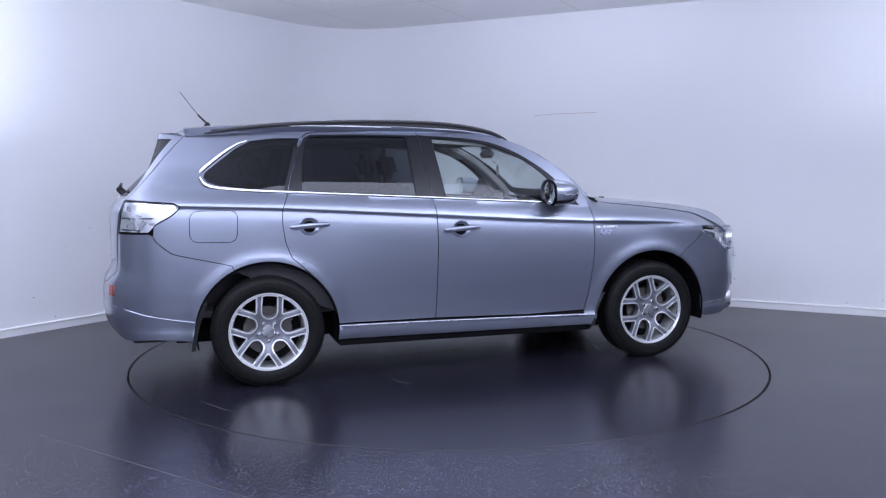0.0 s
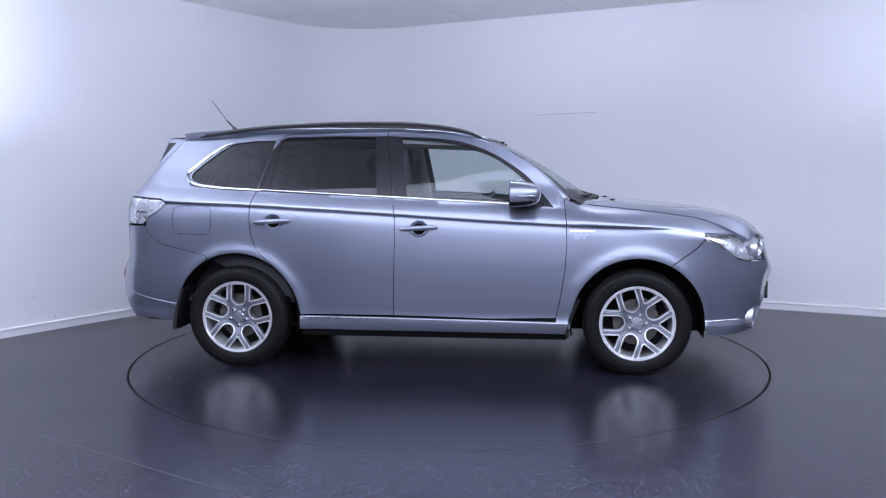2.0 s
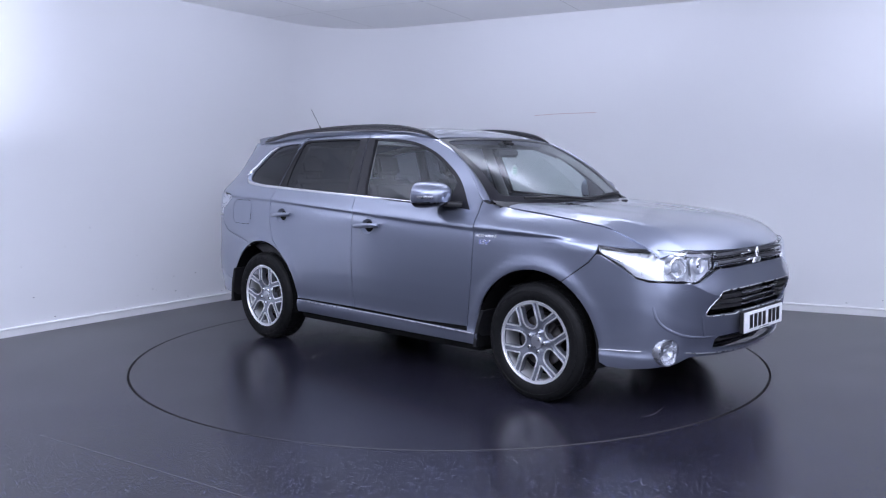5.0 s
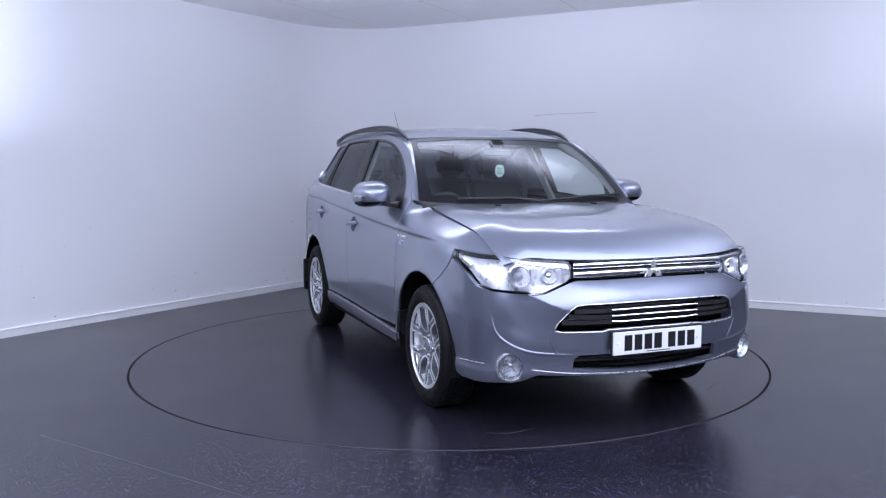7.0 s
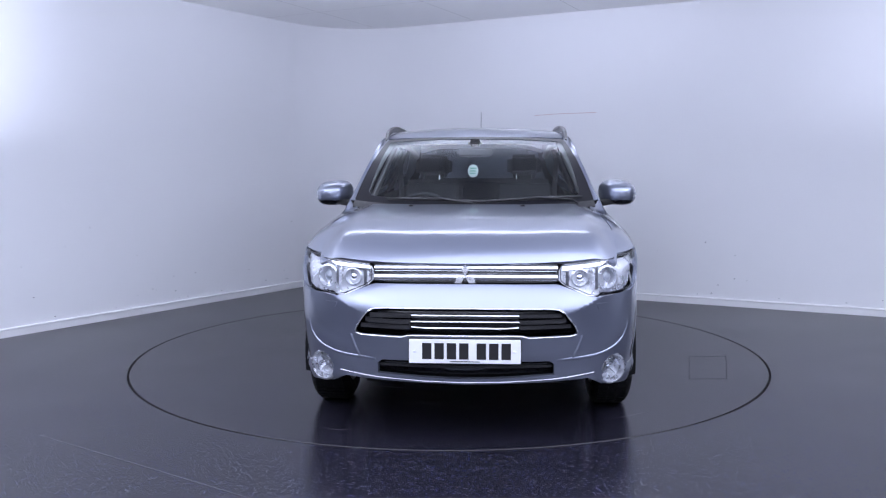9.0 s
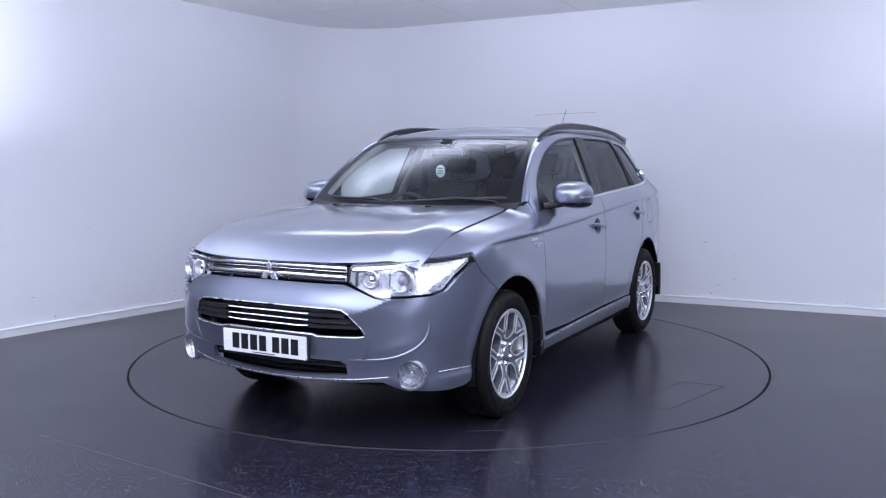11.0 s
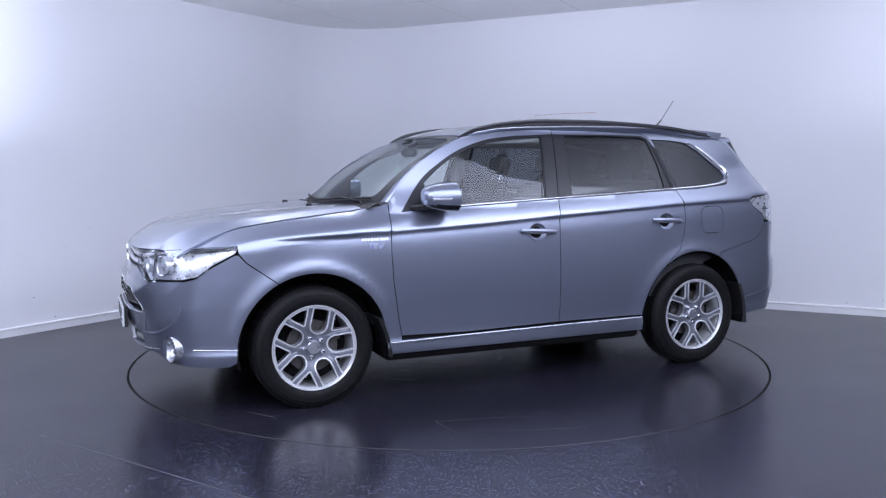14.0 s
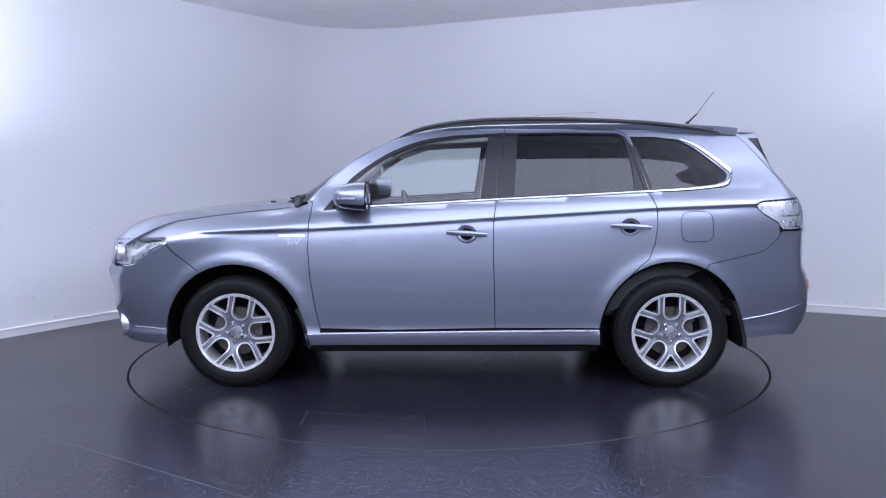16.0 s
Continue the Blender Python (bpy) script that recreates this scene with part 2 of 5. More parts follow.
def patch(name, outline, surf, mat, parent, holes=(), step=0.035, lip=0.012, off=0.0, label="", rows=None):
    """A panel: an outline in a surface's own two coordinates, meshed evenly and bent onto it, with a turned-in edge."""
    loops = [fine(outline, step * 0.6)] + [fine(h, step * 0.6) for h in holes]
    pts, edges = [], []
    for lp in loops:
        b = len(pts)
        pts += lp
        edges += [(b + i, b + (i + 1) % len(lp)) for i in range(len(lp))]
    o = np.array(loops[0])
    lo, hi = o.min(0), o.max(0)
    gx, gy = np.meshgrid(np.arange(lo[0] + step / 2, hi[0], step), np.arange(lo[1] + step / 2, hi[1], step))
    g = np.stack([gx.ravel(), gy.ravel()], 1)
    if len(g):
        keep = inside(o, g) & (near(o, g) > step * 0.45)
        for h in loops[1:]:
            keep &= ~inside(h, g) & (near(h, g) > step * 0.45)
        if rows is not None:
            keep &= np.abs(g[:, 1] - rows(g[:, 0])) > 0.045
            sx = np.arange(lo[0] + 0.01, hi[0], 0.028)
            ex = np.concatenate([np.stack([sx, rows(sx) + k], 1) for k in (-0.034, -0.022, -0.013, -0.007, -0.002, 0.003, 0.008, 0.014, 0.024, 0.036)])
            ek = inside(o, ex) & (near(o, ex) > 0.007)
            for h in loops[1:]:
                ek &= ~inside(h, ex) & (near(h, ex) > 0.007)
            pts += [tuple(q) for q in ex[ek]]
        pts += [tuple(q) for q in g[keep]]
    vs, _, fs, *_ = delaunay_2d_cdt([Vector(p) for p in pts], edges, [], 0, 1e-6)
    uv = np.array([tuple(v) for v in vs])
    tri = np.array([f for f in fs if len(f) == 3])
    mid = uv[tri].mean(1)
    ok = inside(o, mid)
    for h in loops[1:]:
        ok &= ~inside(h, mid)
    tri = tri[ok]
    e = 1e-3
    P = surf(uv[:, 0], uv[:, 1])
    du = surf(uv[:, 0] + e, uv[:, 1]) - surf(uv[:, 0] - e, uv[:, 1])
    dv = surf(uv[:, 0], uv[:, 1] + e) - surf(uv[:, 0], uv[:, 1] - e)
    N = np.cross(du, dv)
    N /= np.linalg.norm(N, axis=1)[:, None] + 1e-12
    # outwards is away from the car's heart line
    heart = np.stack([np.clip(P[:, 0], -1.2, 1.2), 0 * P[:, 0], 0 * P[:, 0] + 0.75], 1)
    flip = np.sign(((P - heart) * N).sum(1).mean() or 1)
    N *= flip
    P = P + N * off
    fn = np.cross(P[tri[:, 1]] - P[tri[:, 0]], P[tri[:, 2]] - P[tri[:, 0]])
    bad = (fn * N[tri].mean(1)).sum(1) < 0
    tri[bad] = tri[bad][:, ::-1]
    verts, faces, norms = list(map(tuple, P)), [tuple(int(k) for k in t) for t in tri], list(map(tuple, N))
    if lip:
        count = {}
        for a, b, c in faces:
            for q in ((a, b), (b, c), (c, a)):
                count[q] = 1
        rim = [q for q in count if (q[1], q[0]) not in count]
        top, low = {}, {}
        for q in rim:
            for k in q:
                if k not in top:
                    top[k] = len(verts)
                    verts.append(tuple(P[k]))
                    low[k] = len(verts)
                    verts.append(tuple(P[k] - N[k] * lip))
                    norms += [(0, 0, 0), (0, 0, 0)]
        faces += [(top[b], top[a], low[a], low[b]) for a, b in rim]
    me = bpy.data.meshes.new(name)
    me.from_pydata(verts, [], faces)
    me.shade_smooth()
    me.normals_split_custom_set_from_vertices(norms)
    me.materials.append(mat)
    ob = new(name, me)
    ob.parent = parent
    ob.shadow_terminator_geometry_offset = 0.3
    if label:
        tagged(ob, label)
    return ob


def table(pts, soft, curved=False):
    """A smooth function through (x, value) pairs."""
    if curved:
        pts = smooth_line(pts, 14)
    x = np.array([p[0] for p in pts], float)
    v = np.array([p[1] for p in pts], float)
    d = np.linspace(x[0] - 0.3, x[-1] + 0.3, 3000)
    y = np.interp(d, x, v)
    lo, hi = (v[1] - v[0]) / (x[1] - x[0]), (v[-1] - v[-2]) / (x[-1] - x[-2])
    y = np.where(d < x[0], v[0] + (d - x[0]) * lo, np.where(d > x[-1], v[-1] + (d - x[-1]) * hi, y))
    w = max(1, int(soft / (d[1] - d[0])))
    k = np.hanning(2 * w + 3)
    k /= k.sum()
    pad = np.concatenate([y[0] + lo * (d[1] - d[0]) * np.arange(-len(k), 0), y, y[-1] + hi * (d[1] - d[0]) * np.arange(1, len(k) + 1)])
    y = np.convolve(pad, k, "same")[len(k):-len(k)]
    return lambda q: np.interp(q, d, y)


def ramp(a, b, q):
    t = np.clip((np.asarray(q, float) - a) / (b - a), 0, 1)
    return t * t * (3 - 2 * t)


# ---------------------------------------------------------------- the room
CEILING_Z = 2.95
LEFT = (1.505, 11.954)      # y = a x + b along the wall's foot
RIGHT = (-0.508, 9.508)


def room_outline():
    """The foot of the walls, counter-clockwise: right wall, rounded corner, left wall, and the side behind the camera."""
    cx = (RIGHT[1] - LEFT[1]) / (LEFT[0] - RIGHT[0])
    corner = Vector((cx, LEFT[0] * cx + LEFT[1]))
    dl = Vector((-1, -LEFT[0])).normalized()
    dr = Vector((1, RIGHT[0])).normalized()
    half = dl.angle(dr) / 2
    r = 0.95
    ta = r / math.tan(half)
    mid = corner + (dl + dr).normalized() * (r / math.sin(half))
    a, b = corner + dr * ta - mid, corner + dl * ta - mid
    a0, a1 = math.atan2(a.y, a.x), math.atan2(b.y, b.x)
    arc = [mid + Vector((math.cos(a0 + (a1 - a0) * k / 16), math.sin(a0 + (a1 - a0) * k / 16))) * r for k in range(17)]
    right_end, left_end = corner + dr * 6.5, corner + dl * 5.2
    return [right_end] + arc + [left_end], left_end, right_end


LINE, LEFT_END, RIGHT_END = room_outline()


def wall_strip(name, pts, z0, z1, thick, mat, label, kind="structure", smooth=False):
    bm = bmesh.new()
    inner, outer = [], []
    n = len(pts)
    for i, p in enumerate(pts):
        d = (pts[min(i + 1, n - 1)] - pts[max(i - 1, 0)]).normalized()
        out = Vector((d.y, -d.x))
        inner.append(p)
        outer.append(p + out * thick)
    rows = [[bm.verts.new((q.x, q.y, z)) for q in inner] for z in (z0, z1)] + [[bm.verts.new((q.x, q.y, z)) for q in outer] for z in (z1, z0)]
    for a, b in zip(rows, rows[1:] + rows[:1]):
        for i in range(n - 1):
            bm.faces.new((a[i], a[i + 1], b[i + 1], b[i]))
    for i in (0, n - 1):
        bm.faces.new([r[i] for r in rows])
    bmesh.ops.recalc_face_normals(bm, faces=bm.faces)
    ob = part(name, bm, mat, None, "", True)
    return tagged(ob, label, "wall" if "wall" in name else "trim", kind=kind)


wall_strip("wall_1", LINE, -0.05, CEILING_Z + 0.05, 0.15, WALL, "white painted studio wall with a rounded corner and scuffs")
# closing walls outside the view, added and toned for what the car reflects
BACK = [LEFT_END, Vector((-4.75, 0.5)), Vector((-4.2, -4.0)), Vector((4.4, -4.0)), Vector((5.1, 0.5)), RIGHT_END]
wall_strip("wall_2", BACK[:3], -0.05, CEILING_Z + 0.05, 0.15, SIDE_WALL, "plain dark grey unseen wall added to close the studio and darken reflections")
wall_strip("wall_3", BACK[2:4], -0.05, CEILING_Z + 0.05, 0.15, BACK_WALL, "plain pale grey unseen wall added behind the studio floor to brighten reflections")
wall_strip("wall_4", BACK[3:], -0.05, CEILING_Z + 0.05, 0.15, SIDE_WALL, "plain dark grey unseen wall added to close the studio and darken reflections")


def skirting():
    """The white skirting board with a thin bright bead along its top."""
    n = len(LINE)
    bm = bmesh.new()
    prof = [(0.0, 0.0), (-0.014, 0.0), (-0.014, 0.056), (-0.020, 0.060), (-0.020, 0.070), (-0.012, 0.074), (0.0, 0.074)]
    rows = []
    for i, p in enumerate(LINE):
        d = (LINE[min(i + 1, n - 1)] - LINE[max(i - 1, 0)]).normalized()
        out = Vector((d.y, -d.x))
        rows.append([bm.verts.new((p.x + out.x * a, p.y + out.y * a, z)) for a, z in prof])
    for a, b in zip(rows, rows[1:]):
        for k in range(len(prof) - 1):
            bm.faces.new((a[k], a[k + 1], b[k + 1], b[k]))
    bmesh.ops.recalc_face_normals(bm, faces=bm.faces)
    ob = part("baseboard", bm, TRIM, None)
    tagged(ob, "low white skirting board with a bead along the wall", "baseboard", kind="structure")


skirting()


def ceiling():
    """Flat ceiling of large boards with fine joints, one mesh."""
    bm = bmesh.new()
    full = [(q.x, q.y) for q in LINE] + [(q.x, q.y) for q in BACK[1:-1]]
    full = np.array(full)
    bm2 = bmesh.new()
    vs = [bm2.verts.new((x, y, CEILING_Z + 0.004)) for x, y in full]
    bm2.faces.new(vs)
    for v in bmesh.ops.extrude_face_region(bm2, geom=bm2.faces[:])["geom"]:
        if isinstance(v, bmesh.types.BMVert):
            v.co.z += 0.08
    # boards: strips square to the right-hand wall, cut to the room's line
    a = math.atan(RIGHT[0])
    ux, uy = np.array((math.cos(a), math.sin(a))), np.array((-math.sin(a), math.cos(a)))
    for i in range(-9, 10):
        for j in range(-3, 16):
            o = np.array((0.35, 9.33)) + ux * i * 1.2 - uy * j * 1.2
            g = 0.003
            quad = [o + ux * g - uy * g, o + ux * (1.2 - g) - uy * g, o + ux * (1.2 - g) - uy * (1.2 - g), o + ux * g - uy * (1.2 - g)]
            c = bmesh.new()
            c.faces.new([c.verts.new((p[0], p[1], CEILING_Z)) for p in quad])
            # trim by every straight wall
            for p, q in zip(full, np.roll(full, -1, 0)):
                d = q - p
                nrm = Vector((d[1], -d[0], 0))
                if nrm.length < 1e-6:
                    continue
                bmesh.ops.bisect_plane(c, geom=c.verts[:] + c.edges[:] + c.faces[:], plane_co=(p[0], p[1], 0), plane_no=nrm, clear_outer=True)
            if c.faces:
                for f in c.faces:
                    bm.faces.new([bm.verts.new(v.co) for v in f.verts])
            c.free()
    me = bpy.data.meshes.new("tmp")
    bm2.to_mesh(me)
    boards = set(bm.faces)
    bm.from_mesh(me)
    for f in bm.faces:
        f.material_index = 0 if f in boards else 1
    bm2.free()
    bpy.data.meshes.remove(me)
    bmesh.ops.recalc_face_normals(bm, faces=bm.faces)
    ob = put("ceiling", bm, [CEIL, CEIL_JOINT])
    tagged(ob, "white ceiling of flat boards with fine joints", "ceiling", kind="structure")


ceiling()


def floor():
    bm = bmesh.new()
    n = 160
    full = [(q.x, q.y) for q in LINE] + [(q.x, q.y) for q in BACK[1:-1]]
    outer = [bm.verts.new((x, y, 0)) for x, y in full]
    ring = [bm.verts.new((CX + (RING + 0.006) * math.cos(2 * math.pi * i / n), CY + (RING + 0.006) * math.sin(2 * math.pi * i / n), 0)) for i in range(n)]
    es = [bm.edges.new((outer[i], outer[(i + 1) % len(outer)])) for i in range(len(outer))]
    es += [bm.edges.new((ring[i], ring[(i + 1) % n])) for i in range(n)]
    bmesh.ops.triangle_fill(bm, use_beauty=True, edges=es)
    for f in [f for f in bm.faces if math.hypot(f.calc_center_median().x - CX, f.calc_center_median().y - CY) < RING - 0.05]:
        bm.faces.remove(f)
    bmesh.ops.recalc_face_normals(bm, faces=bm.faces)
    for f in bm.faces:
        if abs(f.normal.z) > 0.5 and f.normal.z < 0:
            f.normal_flip()
    ob = put("floor", bm, FLOOR)
    tagged(ob, "dark grey vinyl studio floor with blue and white flecks", "floor", kind="structure")
    bm = bmesh.new()
    lathe(bm, [(RING + 0.006, 0.0), (RING + 0.006, -0.03)], Matrix.Translation((CX, CY, 0)), 160)
    box(bm, CX - 2.6, CX + 2.6, CY - 2.6, CY + 2.6, -0.10, -0.03)
    tagged(put("turntable_pit", bm, SEAM), "black pit floor beneath the turntable", "pit", kind="structure")


floor()


def floor_seam():
    """A welded joint between two sheets of the vinyl, a little paler than they are."""
    a, b = Vector((-2.05, 4.15, 0)), Vector((0.55, 2.44, 0))
    d = (b - a).normalized()
    s = Vector((-d.y, d.x, 0))
    bm = bmesh.new()
    rows = []
    for k in range(27):
        p = a.lerp(b, k / 26)
        rows.append([bm.verts.new(p + s * w + Vector((0, 0, z))) for w, z in ((-0.003, 0.0004), (0.0, 0.0012), (0.003, 0.0004))])
    for p, q in zip(rows, rows[1:]):
        for k in range(2):
            bm.faces.new((p[k], q[k], q[k + 1], p[k + 1]))
    bmesh.ops.recalc_face_normals(bm, faces=bm.faces)
    tagged(put("floor_seam", bm, WELD), "thin welded seam between two vinyl sheets", "trim", kind="structure")


floor_seam()


def turntable():
    root = new("turntable")
    root.empty_display_size = 0.2
    root.location = (CX, CY, 0)
    bm = bmesh.new()
    lathe(bm, [(0.0005, 0.0), (RING - 0.010, 0.0)], Matrix(), 160)
    bmesh.ops.recalc_face_normals(bm, faces=bm.faces)
    for f in bm.faces:
        if abs(f.normal.z) > 0.5 and f.normal.z < 0:
            f.normal_flip()
    put("disc_top", bm, DISC, root)
    bm = bmesh.new()
    lathe(bm, [(RING - 0.010, 0.0), (RING - 0.008, -0.003), (RING - 0.008, -0.028)], Matrix(), 160)
    bmesh.ops.recalc_face_normals(bm, faces=bm.faces)
    put("disc_edge", bm, SEAM, root)
    # inset service hatch: four thin dark joints
    a9 = math.radians(turn(9.0))
    rel = lambda x, y: Vector((math.cos(-a9) * (x - CX) - math.sin(-a9) * (y - CY), math.sin(-a9) * (x - CX) + math.cos(-a9) * (y - CY), 0.0))
    quad = [rel(1.766, 5.91), rel(2.03, 5.91), rel(1.815, 5.26), rel(1.576, 5.26)]
    for p, q in zip(quad, quad[1:] + quad[:1]):
        bm = bmesh.new()
        d = (q - p).normalized()
        s = Vector((-d.y, d.x, 0)) * 0.002
        top = [p + s, p - s, q - s, q + s]
        a = [bm.verts.new(v + Vector((0, 0, 0.0008))) for v in top]
        b = [bm.verts.new(v + Vector((0, 0, -0.004))) for v in top]
        bm.faces.new(a)
        for i in range(4):
            bm.faces.new((a[i], b[i], b[(i + 1) % 4], a[(i + 1) % 4]))
        bmesh.ops.recalc_face_normals(bm, faces=bm.faces)
        put("hatch_joint", bm, SEAM, root)
    # tyre scuffs and scratches
    rnd = random.Random(4)
    for k in range(34):
        r, t0 = rnd.uniform(0.4, 2.15), rnd.uniform(0, 6.28)
        ln, w = rnd.uniform(0.04, 0.35) / r, rnd.uniform(0.0006, 0.0022)
        bm = bmesh.new()
        rows = []
        for i in range(9):
            t = t0 + ln * i / 8
            ww = w * math.sin(math.pi * (i + 0.3) / 8.6)
            rr = r + 0.03 * math.sin(i * 0.5 + k) * (k % 3)
            rows.append([bm.verts.new(((rr + s) * math.cos(t), (rr + s) * math.sin(t), 0.0012)) for s in (-ww, ww)])
        for p, q in zip(rows, rows[1:]):
            bm.faces.new((p[0], p[1], q[1], q[0]))
        put("scratch", bm, SCUFF, root)
    tagged(root, "round motor turntable flush in the dark vinyl floor", "turntable")
    return root


TABLE = turntable()


def wall_marks():
    """Fine marks on the paint: a faint reddish pencil line, specks and scuffs low on the wall."""
    a = math.atan(RIGHT[0])
    n = Vector((math.sin(a), -math.cos(a), 0))
    red = material("red_crayon", (0.55, 0.36, 0.36), 0.8)
    dark = material("grey_scuff", (0.30, 0.30, 0.32), 0.8)
    pts = [(0.985, 0.0), (1.10, 0.006), (1.25, 0.011), (1.40, 0.010), (1.58, 0.013)]
    bm = bmesh.new()
    rows = []
    for x, dz in pts:
        p = Vector((x, RIGHT[0] * x + RIGHT[1], 1.905 + dz)) + n * 0.002
        rows.append([bm.verts.new(p + Vector((0, 0, s))) for s in (-0.0022, 0.0022)])
    for p, q in zip(rows, rows[1:]):
        bm.faces.new((p[0], q[0], q[1], p[1]))
    tagged(put("wall_mark", bm, red), "thin reddish line scratched on the white wall", "mark")
    rnd = random.Random(9)
    for side, lo, hi, count in ((LEFT, -3.6, -1.7, 26), (RIGHT, 2.1, 4.4, 18)):
        b = math.atan(side[0])
        nn = Vector((math.sin(b), -math.cos(b), 0))
        d = Vector((math.cos(b), math.sin(b), 0))
        for k in range(count):
            x = rnd.uniform(lo, hi)
            z = 0.10 + rnd.random() ** 2 * 0.75
            s = rnd.uniform(0.0025, 0.006)
            p = Vector((x, side[0] * x + side[1], z)) + nn * 0.0015
            bm = bmesh.new()
            vs = [bm.verts.new(p + d * s * rnd.uniform(0.6, 2.4) * math.cos(q) + Vector((0, 0, s * rnd.uniform(0.5, 1.1) * math.sin(q)))) for q in np.linspace(0, 2 * math.pi, 8)[:-1]]
            bm.faces.new(vs)
            tagged(put("wall_speck", bm, dark), "small grey scuff on the white wall", "mark", "scuffs on the walls")


wall_marks()


# ---------------------------------------------------------------- the car's surfaces (x ahead, y left, z up, wheels at x = +-1.335)
PLAN = smooth_line([(-2.292, -0.54), (-2.329, -0.3), (-2.337, 0.0), (-2.329, 0.3), (-2.292, 0.54), (-2.205, 0.71), (-2.055, 0.805), (-1.79, 0.855), (-1.45, 0.88), (-1.0, 0.893), (-0.4, 0.90), (0.4, 0.902),
                    (1.0, 0.902), (1.4, 0.90), (1.68, 0.888), (1.90, 0.858), (2.06, 0.790), (2.168, 0.665), (2.242, 0.45), (2.285, 0.22), (2.298, 0.0), (2.285, -0.22), (2.242, -0.45)], 120)
PLAN = np.array(PLAN)
_d = np.gradient(PLAN, axis=0)
_n = np.stack([-_d[:, 1], _d[:, 0]], 1)
_n /= np.hypot(*_n.T)[:, None]
_k = np.hanning(125) / np.hanning(125).sum()
NRM = np.stack([np.convolve(_n[:, i], _k, "same") for i in (0, 1)], 1)[240:-240]
PLAN = PLAN[240:-240]
ARC = np.concatenate([[0], np.cumsum(np.hypot(*np.diff(PLAN, axis=0).T))])
ARC -= np.interp(0.0, PLAN[:, 0], ARC)
S_FRONT, S_REAR = ARC[-1], ARC[0]

HOOD_Z = table([(0.85, 1.150), (1.05, 1.138), (1.33, 1.120), (1.6, 1.098), (1.82, 1.074), (2.02, 1.038), (2.12, 1.004), (2.19, 0.962), (2.24, 0.915), (2.27, 0.875)], 0.05, True)
CREASE = table([(-2.4, 1.135), (-1.79, 1.119), (-1.217, 1.099), (-0.27, 1.043), (0.345, 1.003), (0.875, 0.977), (1.37, 0.964), (1.72, 0.954), (2.2, 0.94)], 0.1)
BELT = table([(-2.4, 1.25), (-1.6, 1.222), (-1.19, 1.200), (-0.27, 1.157), (0.55, 1.111), (0.80, 1.082), (1.2, 1.05)], 0.1)
LOW = table([(0.15, -0.10), (0.22, -0.062), (0.275, -0.034), (0.30, -0.026), (0.335, -0.018), (0.36, -0.026), (0.39, -0.027), (0.48, -0.014), (0.60, -0.004), (0.72, 0.0), (1.8, 0.0)], 0.02)
NOSE = table([(0.15, -0.24), (0.22, -0.15), (0.27, -0.10), (0.31, -0.062), (0.335, -0.045), (0.36, -0.048), (0.43, -0.030), (0.48, -0.014), (0.55, 0.0), (0.63, 0.006), (0.68, 0.0), (0.71, -0.012), (0.74, -0.027), (0.80, -0.049), (0.86, -0.055), (0.91, -0.070), (0.95, -0.11), (1.05, -0.26)], 0.06)
TAIL = table([(0.15, -0.30), (0.22, -0.20), (0.28, -0.11), (0.36, -0.035), (0.45, 0.0), (0.60, 0.0), (0.67, -0.015), (0.73, -0.055), (0.90, -0.055), (1.0, -0.055), (1.10, -0.062), (1.16, -0.105), (1.34, -0.29), (1.50, -0.455), (1.58, -0.53), (1.66, -0.60)], 0.03)
ROOF_Z = table([(-2.05, 1.590), (-1.9, 1.612), (-1.65, 1.640), (-1.3, 1.654), (-0.8, 1.662), (-0.3, 1.655), (0.0, 1.640), (0.2, 1.612), (0.36, 1.567), (0.5, 1.51)], 0.12, True)


def bow(y):
    return 2.298 - np.interp(np.abs(y), PLAN[::-1, 1][:1300], PLAN[::-1, 0][:1300])


def hood_z(x, y):
    y = np.abs(y)
    back = bow(y) * ramp(1.2, 2.0, x)
    z = HOOD_Z(x + back)
    drop = 0.010 * (y / 0.5) ** 2 * ramp(2.2, 1.6, x) + 0.035 * ramp(0.60, 0.86, y) + 0.030 * ramp(0.62, 0.75, y) * ramp(1.70, 1.95, x)
    bulge = 0.006 * ramp(0.28, 0.50, y) * ramp(2.25, 1.9, x)
    return z - drop + bulge * (1 - ramp(0.6, 0.72, y))


def HOOD(x, y):
    return np.stack([x, y, hood_z(x, y)], 1)


def roof_z(x, y):
    y = np.abs(y)
    return ROOF_Z(x) - 0.032 * (y / 0.6) ** 2 - 0.03 * ramp(0.60, 0.69, y)


def ROOF(x, y):
    return np.stack([x, y, roof_z(x, y)], 1)


SEAM_Y = table([(0.8, 0.665), (0.985, 0.690), (1.10, 0.712), (1.35, 0.738), (1.60, 0.748), (1.96, 0.745), (2.2, 0.74)], 0.05)


